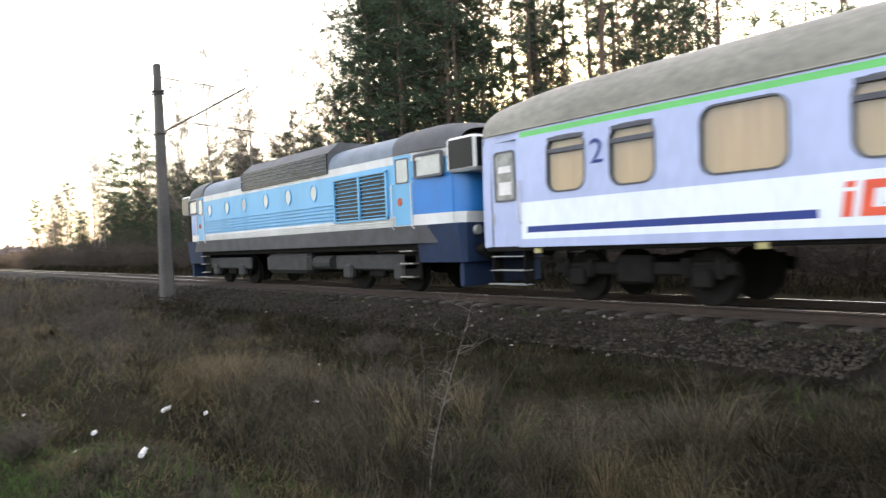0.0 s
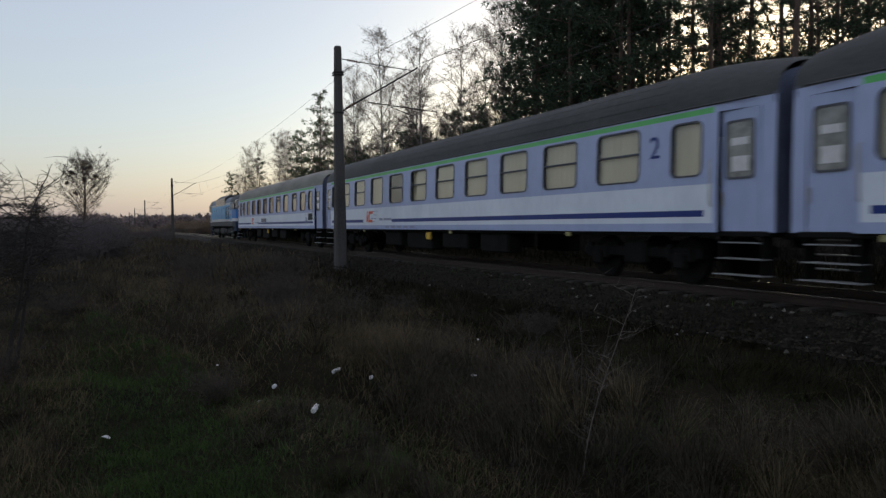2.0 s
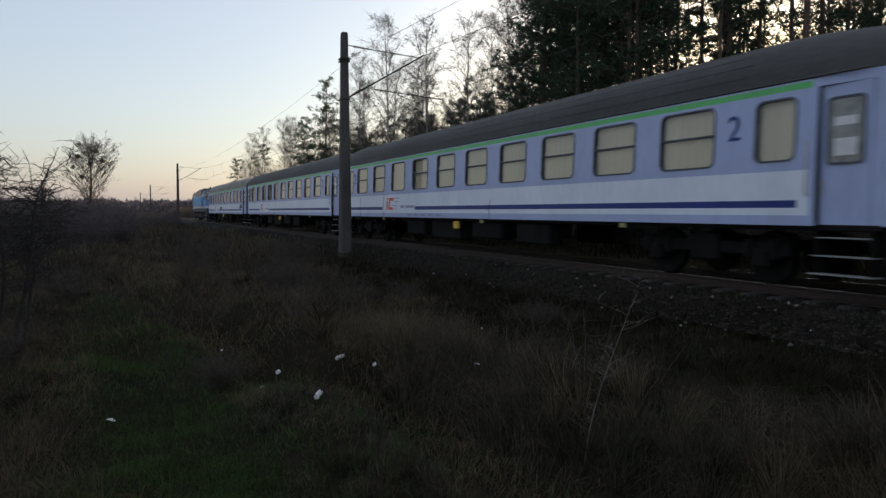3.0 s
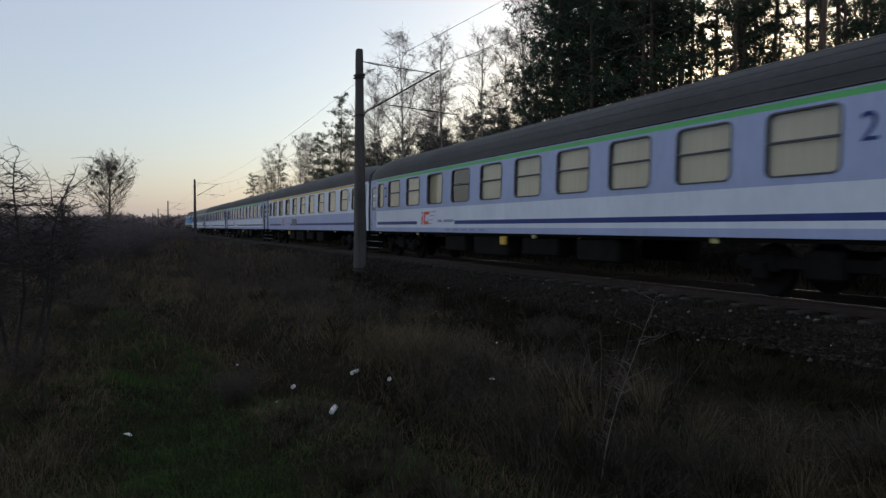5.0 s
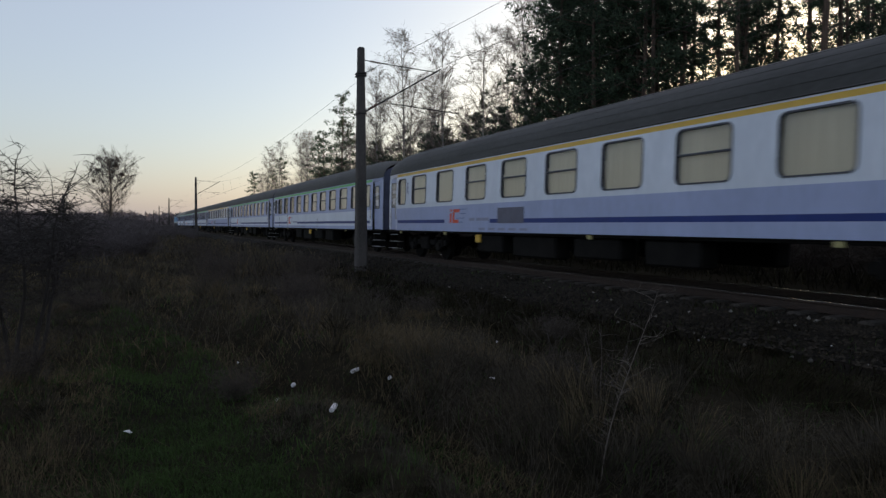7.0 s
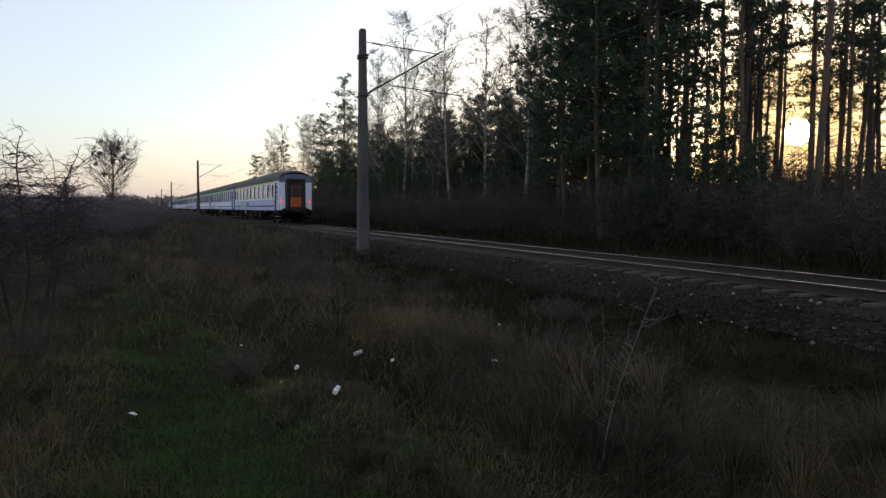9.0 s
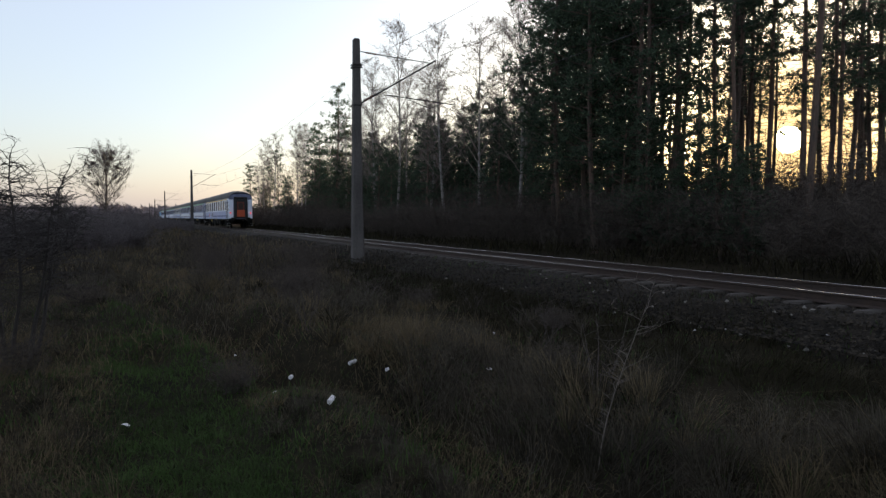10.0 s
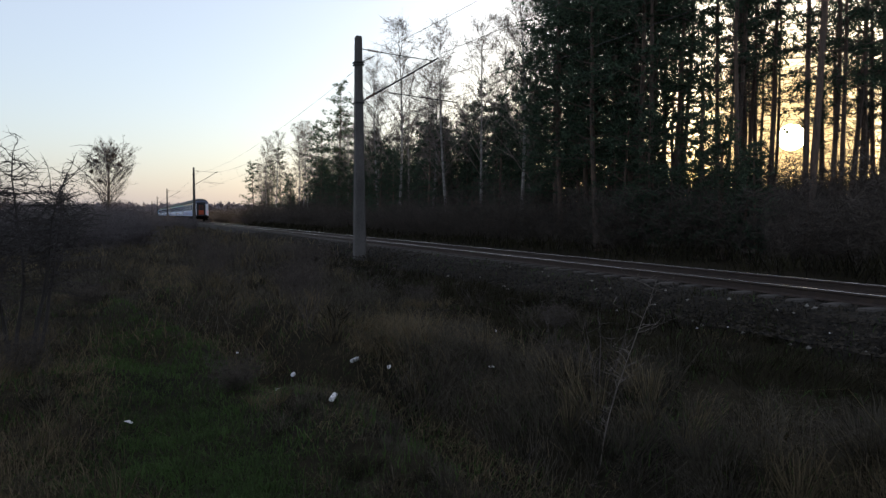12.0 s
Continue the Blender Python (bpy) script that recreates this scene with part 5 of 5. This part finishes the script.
for x, y, sc in ((3.3, 15.7, 0.34), (1.9, 20.0, 0.30), (3.9, 17.5, 0.36), (2.7, 13.2, 0.24), (4.6, 20.5, 0.36), (0.95, 7.4, 0.17), (-1.2, 8.6, 0.25), (5.2, 12.6, 0.22), (6.4, 9.6, 0.2), (-0.9, 15.5, 0.28), (2.6, 24.5, 0.42), (5.6, 24.0, 0.4), (3.6, 9.3, 0.2), (4.4, 6.6, 0.18)):
    shrub(x, y, 2, sc, "dark tangled clump of dead weeds on the verge", "weed clumps on the verge", 0.9)

# lone tree with mistletoe
random.seed(5)
me = bare_mesh(11.8, 5.6, 54, 13, 11, TWIG, 0.3, low=0.2, rise_=0.95, thick=1.6, oval=True)
lone = tree("bare_tree", (("trunk", me[0]), ("crown", me[1])), pose(-3.8, 122, -0.7) @ Matrix.Scale(1.0, 4), "lone bare broadleaf tree with dark mistletoe balls", "tree")
for x, y, z, r in ((-1.6, -0.5, 10.4, 0.42), (0.9, -1, 11.2, 0.4), (0.2, -0.6, 9.3, 0.35), (-2.2, 0, 8.8, 0.3), (1.9, -0.4, 9.8, 0.33), (-1.0, -0.6, 7.2, 0.4)):
    s = Shape()
    tuft(s, Vector((0, 0, 0)), 120, r * 1.3, 0.06, 0.0)
    part("mistletoe", s, SHRUB, lone, "dark round mistletoe ball", pose(x, y, z))

# near bare bushes by the field
random.seed(77)
stems = []
for k in range(8):
    s = Shape()
    a = k * 0.785 + random.uniform(-0.2, 0.2)
    bp = branch(s, (0.22 * math.cos(a), 0.22 * math.sin(a), -0.1), (0.32 * math.cos(a), 0.32 * math.sin(a), 1.2), random.uniform(1.9, 2.5), 0.026, 8, wobble=0.15, sides=5, droop=0.02)
    for q in range(46):
        t = random.uniform(3.2, 7.9)
        o = bp[int(t)].lerp(bp[int(t) + 1], t - int(t))
        cp = branch(s, o, (random.gauss(0, 1), random.gauss(0, 1), random.uniform(-0.1, 0.8)), random.uniform(0.25, 0.7), 0.0065, 5, wobble=0.32, droop=0.04)
        for z in range(9):
            branch(s, random.choice(cp[1:]), (random.gauss(0, 1), random.gauss(0, 1), random.uniform(-0.5, 0.8)), random.uniform(0.08, 0.26), 0.004, 2, wobble=0.4)
    stems.append(s.mesh("stem", BUSH_TWIG))
for x, y, sc, rz in ((-1.38, 9.7, 1.1, 0), (-2.5, 11.2, 1.15, 120)):
    bush = new("bare_bush")
    bush.matrix_basis = pose(x, y, rise(x, y), 0, 0, rz) @ Matrix.Scale(sc, 4)
    for me in stems:
        part("stem", me, None, bush)
    tagged(bush, "arching bare bush with thin dark twigs", "bush", "bare bushes by the field")

# sapling in the grass
random.seed(9)
s = Shape()
bp = branch(s, (0, 0, -0.05), (0.2, 0.1, 1), 1.6, 0.0055, 7, wobble=0.07, sides=5)
for k in range(26):
    t = random.uniform(1.0, 6.9)
    o = bp[int(t)].lerp(bp[int(t) + 1], t - int(t))
    a = random.uniform(0, 6.28)
    cp = branch(s, o, (math.cos(a), math.sin(a), 0.55), random.uniform(0.1, 0.32), 0.0026, 4, wobble=0.22)
    for q in range(3):
        branch(s, random.choice(cp[1:]), (random.gauss(0, 1), random.gauss(0, 1), 0.5), random.uniform(0.05, 0.14), 0.0015, 2, wobble=0.2)
tagged(part("sapling", s, PALE_TWIG, None, "", pose(3.0, 3.95, rise(3.0, 3.95)) @ Matrix.Scale(0.92, 4)), "thin leafless sapling leaning in the dry grass", "sapling")
s = Shape()
for k in range(9):
    bp = branch(s, (0.1 * random.uniform(-1, 1), 0.1 * random.uniform(-1, 1), 0), (random.gauss(0, 0.5), random.gauss(0, 0.5), 1), random.uniform(0.5, 1.0), 0.006, 5, wobble=0.15)
    for q in range(4):
        branch(s, random.choice(bp[2:]), (random.gauss(0, 1), random.gauss(0, 1), 0.6), random.uniform(0.1, 0.25), 0.003, 2)
WEED = s.mesh("dead_weed", TWIG)
for x, y, sc in ((2.6, 4.0, 0.7), (3.9, 5.2, 1.0), (2.2, 9.5, 0.9), (2.9, 12.5, 1.1), (1.9, 15.5, 1.2), (3.3, 16.8, 1.1), (5.2, 8.0, 0.9), (4.6, 14.0, 1.0), (6.2, 12.2, 0.8), (3.4, 21, 1.3), (2.6, 24, 1.2), (5.6, 19, 1.0), (1.2, 19, 1.0)):
    tagged(part("dead_weed", WEED, None, None, "", pose(x, y, rise(x, y), 0, 0, random.uniform(0, 360)) @ Matrix.Scale(sc, 4)), "dead brown weed stalks in the verge", "weed", "dead weeds")

# far woods
random.seed(41)
s = Shape()
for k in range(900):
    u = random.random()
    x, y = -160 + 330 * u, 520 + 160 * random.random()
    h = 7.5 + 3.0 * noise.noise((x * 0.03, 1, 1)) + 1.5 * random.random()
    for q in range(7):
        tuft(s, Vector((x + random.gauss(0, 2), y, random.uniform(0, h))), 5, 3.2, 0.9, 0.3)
tagged(part("far_woods", s, FAR_WOOD), "line of distant woods with grey-brown haze in its colour", "woods", kind="stuff")


# ---- grass ----
LITTER_SPOTS = [(1.72, 8.26, "can", 70), (1.56, 5.82, "can", 60), (2.33, 7.72, "can", 35), (1.41, 7.6, "paper", 0), (1.28, 9.88, "paper", 40), (-0.08, 6.42, "paper", 10),
                (5.25, 9.64, "paper", 80), (8.02, 8.14, "paper", 30), (3.31, 6.16, "paper", 120), (2.57, 7.18, "paper", 60), (8.41, 7.9, "paper", 15), (8.7, 6.37, "paper", 75)]


def clear_of_litter(x, y):
    """The grass is trodden down where litter lies, on the side towards the path."""
    return all(abs(x * b - y * a) / math.hypot(a, b) > 0.16 or not -0.9 < math.hypot(x, y) - math.hypot(a, b) < 0.12 for a, b, *_ in LITTER_SPOTS)


def blades(name, material, spots, label):
    """Bent blades; spots rows: x, y, height, lean x, lean y, width."""
    a = np.array(spots)
    n = len(a)
    z = np.array([surface(x, y) for x, y in a[:, :2]]) - 0.02
    ang = np.random.rand(n) * math.pi
    w = np.stack([np.cos(ang), np.sin(ang), np.zeros(n)], 1) * a[:, 5:6]
    base = np.stack([a[:, 0], a[:, 1], z], 1)
    lean = np.stack([a[:, 3], a[:, 4], np.zeros(n)], 1)
    h = a[:, 2:3]
    mid = base + lean * h * 0.35 + np.array([0, 0, 1.0]) * h * 0.6
    ll = np.linalg.norm(lean, axis=1, keepdims=True)
    tip = base + lean * h * 1.0 + np.array([0, 0, 1.0]) * h * np.clip(1.05 - 0.45 * ll, 0.25, 1)
    v = np.stack([base - w, base + w, mid - w * 0.7, mid + w * 0.7, tip], 1).reshape(-1, 3)
    me = bpy.data.meshes.new(name)
    me.vertices.add(len(v))
    me.vertices.foreach_set("co", v.ravel())
    i = np.arange(n) * 5
    loops = np.stack([i, i + 1, i + 3, i + 2, i + 2, i + 3, i + 4], 1).ravel()
    starts = np.stack([np.arange(n) * 7, np.arange(n) * 7 + 4], 1).ravel()
    me.loops.add(len(loops))
    me.loops.foreach_set("vertex_index", loops)
    me.polygons.add(2 * n)
    me.polygons.foreach_set("loop_start", starts)
    me.materials.append(material)
    me.update(calc_edges=True)
    me.validate()
    ob = new(name, me)
    return tagged(ob, label, "grass", kind="stuff")


random.seed(3)
np.random.seed(3)
dry, dead, green, dark = [], [], [], []
for k in range(11000):
    az, r = radians(random.uniform(-16, 82)), 1.3 * (26 ** random.random())
    cx, cy = r * math.sin(az), r * math.cos(az)
    if cx > 9.7 or cx < -7 or cx > 8.7 and random.random() < 0.45:
        continue
    off = cx - ditch(cy)
    path = abs(cx - 0.2 - 0.25 * math.sin(cy * 0.35)) < 0.62 + 0.3 * noise.noise((cx, cy * 0.6, 7)) and 3.2 < cy < 19 and off < -0.3
    patch = noise.noise((cx * 0.5, cy * 0.4, 11)) + 0.6 * noise.noise((cx * 1.4, cy * 1.2, 17))
    if path:
        for q in range(30):
            green.append((cx + random.gauss(0, 0.2), cy + random.gauss(0, 0.25), random.uniform(0.04, 0.15), random.gauss(0, 0.7), random.gauss(0, 0.7), 0.0032 * (1 + 0.08 * r)))
        continue
    if not clear_of_litter(cx, cy) or (abs(off) < 0.28 and cy < 15):
        # flattened straw in the ditch
        for q in range(16):
            (green if random.random() < 0.25 else dry).append((cx + random.gauss(0, 0.14), cy + random.gauss(0, 0.14), random.uniform(0.04, 0.16), random.gauss(0.3, 0.9), random.gauss(-0.3, 0.9), 0.0022 * (1 + 0.1 * r)))
        continue
    tall = max(0.16, 0.55 + 0.9 * patch) * (0.6 if cx > 7.2 else 1.0)
    if 0.9 < off < 2.2:
        tall *= 1.2
    elif off < 0.6 and -1.2 < cx < 2.2 and cy < 15:
        tall *= 0.55
    flow = 6.28 * noise.noise((cx * 0.6, cy * 0.5, 43))
    bend = 0.9 * abs(noise.noise((cx * 0.8, cy * 0.7, 53))) + 0.25
    dirx, diry = bend * math.cos(flow) + random.gauss(0, 0.3), bend * math.sin(flow) + random.gauss(0, 0.3)
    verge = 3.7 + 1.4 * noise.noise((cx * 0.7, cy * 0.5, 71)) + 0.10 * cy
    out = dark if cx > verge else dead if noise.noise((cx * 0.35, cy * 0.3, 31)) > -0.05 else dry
    spread = 0.09 + 0.006 * r
    for q in range(20):
        out.append((cx + random.gauss(0, spread), cy + random.gauss(0, spread), tall * random.uniform(0.12, 0.55), dirx * 1.5 + random.gauss(0, 0.6), diry * 1.5 + random.gauss(0, 0.6), 0.0015 * (1 + 0.14 * r)))
    if random.random() < (0.6 if cx < 1.5 else 0.25):
        for q in range(8):
            green.append((cx + random.gauss(0, 0.2), cy + random.gauss(0, 0.2), random.uniform(0.06, 0.2), random.gauss(0, 0.6), random.gauss(0, 0.6), 0.0035 * (1 + 0.08 * r)))
for k in range(7000):
    az, r = radians(random.uniform(-14, 62)), math.sqrt(random.uniform(90, 1300))
    cx, cy = r * math.sin(az), r * math.cos(az)
    if cx > 8.6 or cx < -8:
        continue
    tall = max(0.2, 0.62 + 0.9 * noise.noise((cx * 0.4, cy * 0.3, 61)))
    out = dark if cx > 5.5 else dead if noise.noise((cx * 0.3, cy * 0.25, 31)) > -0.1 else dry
    for q in range(9):
        out.append((cx + random.gauss(0, 0.3), cy + random.gauss(0, 0.3), tall * random.uniform(0.15, 0.6), random.gauss(0, 0.8), random.gauss(0, 0.8), 0.0045 + 0.0002 * r))
for k in range(2600):
    az, r = random.uniform(0, 6.28), 16 * random.random() ** 0.6
    cx, cy = r * math.sin(az), r * math.cos(az)
    if r < 1.1 or cx > 8.4 or -16 < math.degrees(math.atan2(cx, cy)) < 82:
        continue
    for q in range(12):
        dead.append((cx + random.gauss(0, 0.2), cy + random.gauss(0, 0.2), random.uniform(0.1, 0.4), random.gauss(0, 0.6), random.gauss(0, 0.6), 0.006))
for k in range(4600):
    u = random.random()
    cy = 24 + 130 * u * u
    cx = random.uniform(-9, 8.4) if random.random() < 0.75 else random.uniform(14.2, 19.5)
    if cx > 14:
        cy = -8 + 110 * u * u
    tall = max(0.25, 0.8 + 1.3 * noise.noise((cx * 0.35, cy * 0.25, 61)))
    # past the track the dark blades put train shade into the grass colour
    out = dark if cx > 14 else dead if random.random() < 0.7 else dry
    for q in range(9):
        out.append((cx + random.gauss(0, 0.3), cy + random.gauss(0, 0.4), tall * random.uniform(0.2, 0.75), random.gauss(0, 0.6), random.gauss(0, 0.6), 0.012 + 0.0003 * cy))
# tussocks: blades that arch outwards from one root
random.seed(15)
for k in range(1500):
    az, r = radians(random.uniform(-14, 80)), 2.2 * (13 ** random.random())
    cx, cy = r * math.sin(az), r * math.cos(az)
    off = cx - ditch(cy)
    if cx > 8.4 or cx < -6 or (abs(off) < 0.4 and cy < 16) or not clear_of_litter(cx, cy) or (abs(cx - 0.2) < 0.65 and 3 < cy < 17 and random.random() < 0.85):
        continue
    size = random.uniform(0.22, 0.62) * (1.1 if 0.4 < off < 2.5 else 0.85) * (0.7 if cx > 5.5 else 1.0)
    if off < 0.5 and -1.0 < cx < 2.4 and cy < 15:
        size *= 0.5
    pale = random.random()
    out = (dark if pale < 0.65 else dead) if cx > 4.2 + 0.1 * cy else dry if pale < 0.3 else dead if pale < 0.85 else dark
    wx, wy = random.gauss(0, 0.35), random.gauss(0, 0.35)
    for q in range(56):
        a = random.random() * 6.28
        b = random.uniform(0.15, 1.5)
        out.append((cx + 0.07 * math.cos(a) * random.random(), cy + 0.07 * math.sin(a) * random.random(), size * random.uniform(0.55, 1.1), b * math.cos(a) + wx, b * math.sin(a) + wy, 0.0016 * (1 + 0.13 * r)))
blades("dry_grass", DRY, dry, "matted tan dry grass over the verge")
blades("dead_grass", DEAD, dead, "brown dead grass and weeds over the verge")
blades("bramble_and_shade", BRAMBLE_SHADE, dark, "dark low bramble tangle below the track, and shade-coloured grass past it")
blades("green_grass", TURF, green, "short green grass on the trodden strip")

# ---- litter ----
def litter(x, y, kind, rz):
    sc = 0.74 if kind == "can" else 0.5
    s = Shape()
    if kind == "can":
        s.tube([(-0.085, 0, 0), (-0.08, 0, 0), (-0.02, 0.004, 0.002), (0.03, -0.003, 0), (0.08, 0, 0), (0.09, 0, 0)], [0.022, 0.032, 0.029, 0.033, 0.031, 0.02], 10)
        lab = "crushed white drink can lying in the grass"
    else:
        pts = [(0.07 * math.cos(a) * random.uniform(0.6, 1.2), 0.05 * math.sin(a) * random.uniform(0.6, 1.2), random.uniform(-0.015, 0.03)) for a in np.arange(0, 6.2, 0.8)]
        s.loft([[(x_ * 0.3, y_ * 0.3, 0.035) for x_, y_, z_ in pts], pts, [(x_ * 0.9, y_ * 0.9, z_ - 0.006) for x_, y_, z_ in pts]])
        lab = "crumpled white paper scrap lying in the grass"
    ob = part("can" if kind == "can" else "paper_scrap", s, LITTER, None, "", pose(x, y, surface(x, y) + 0.05, random.uniform(-15, 15), random.uniform(-25, 25), rz) @ Matrix.Scale(sc, 4))
    return tagged(ob, lab, "litter", "litter in the grass")


for x, y, kind, rz in LITTER_SPOTS:
    litter(x, y, kind, rz)

random.seed(88)
for k in range(34):
    y = 5.5 + 15 * random.random() ** 1.3
    x = 8.2 + 1.3 * random.random() ** 1.5
    s = Shape()
    pebble(s, 0, 0, 0, random.uniform(0.03, 0.06))
    tagged(part("stone", s, PALE_STONE, None, "", pose(x, y, surface(x, y) + 0.05, random.uniform(-20, 20), 0, 0)), "pale loose stone on the dark ballast shoulder", "stone", "pale stones by the track")


def motions():
    """The train runs off along the track."""
    for thing, back in coaches + engines:
        walk(thing, [(t, pose(TRACK_X, along(t) + back, 0)) for t in (0.0, 0.5, 1.0, 1.5, 2.0, 2.5, 3.0, 3.5, 4.5, 5.5, 6.0, 6.5, 7.5, 8.5, 9.0, 10.0, 11.0, 12.0)])


motions()
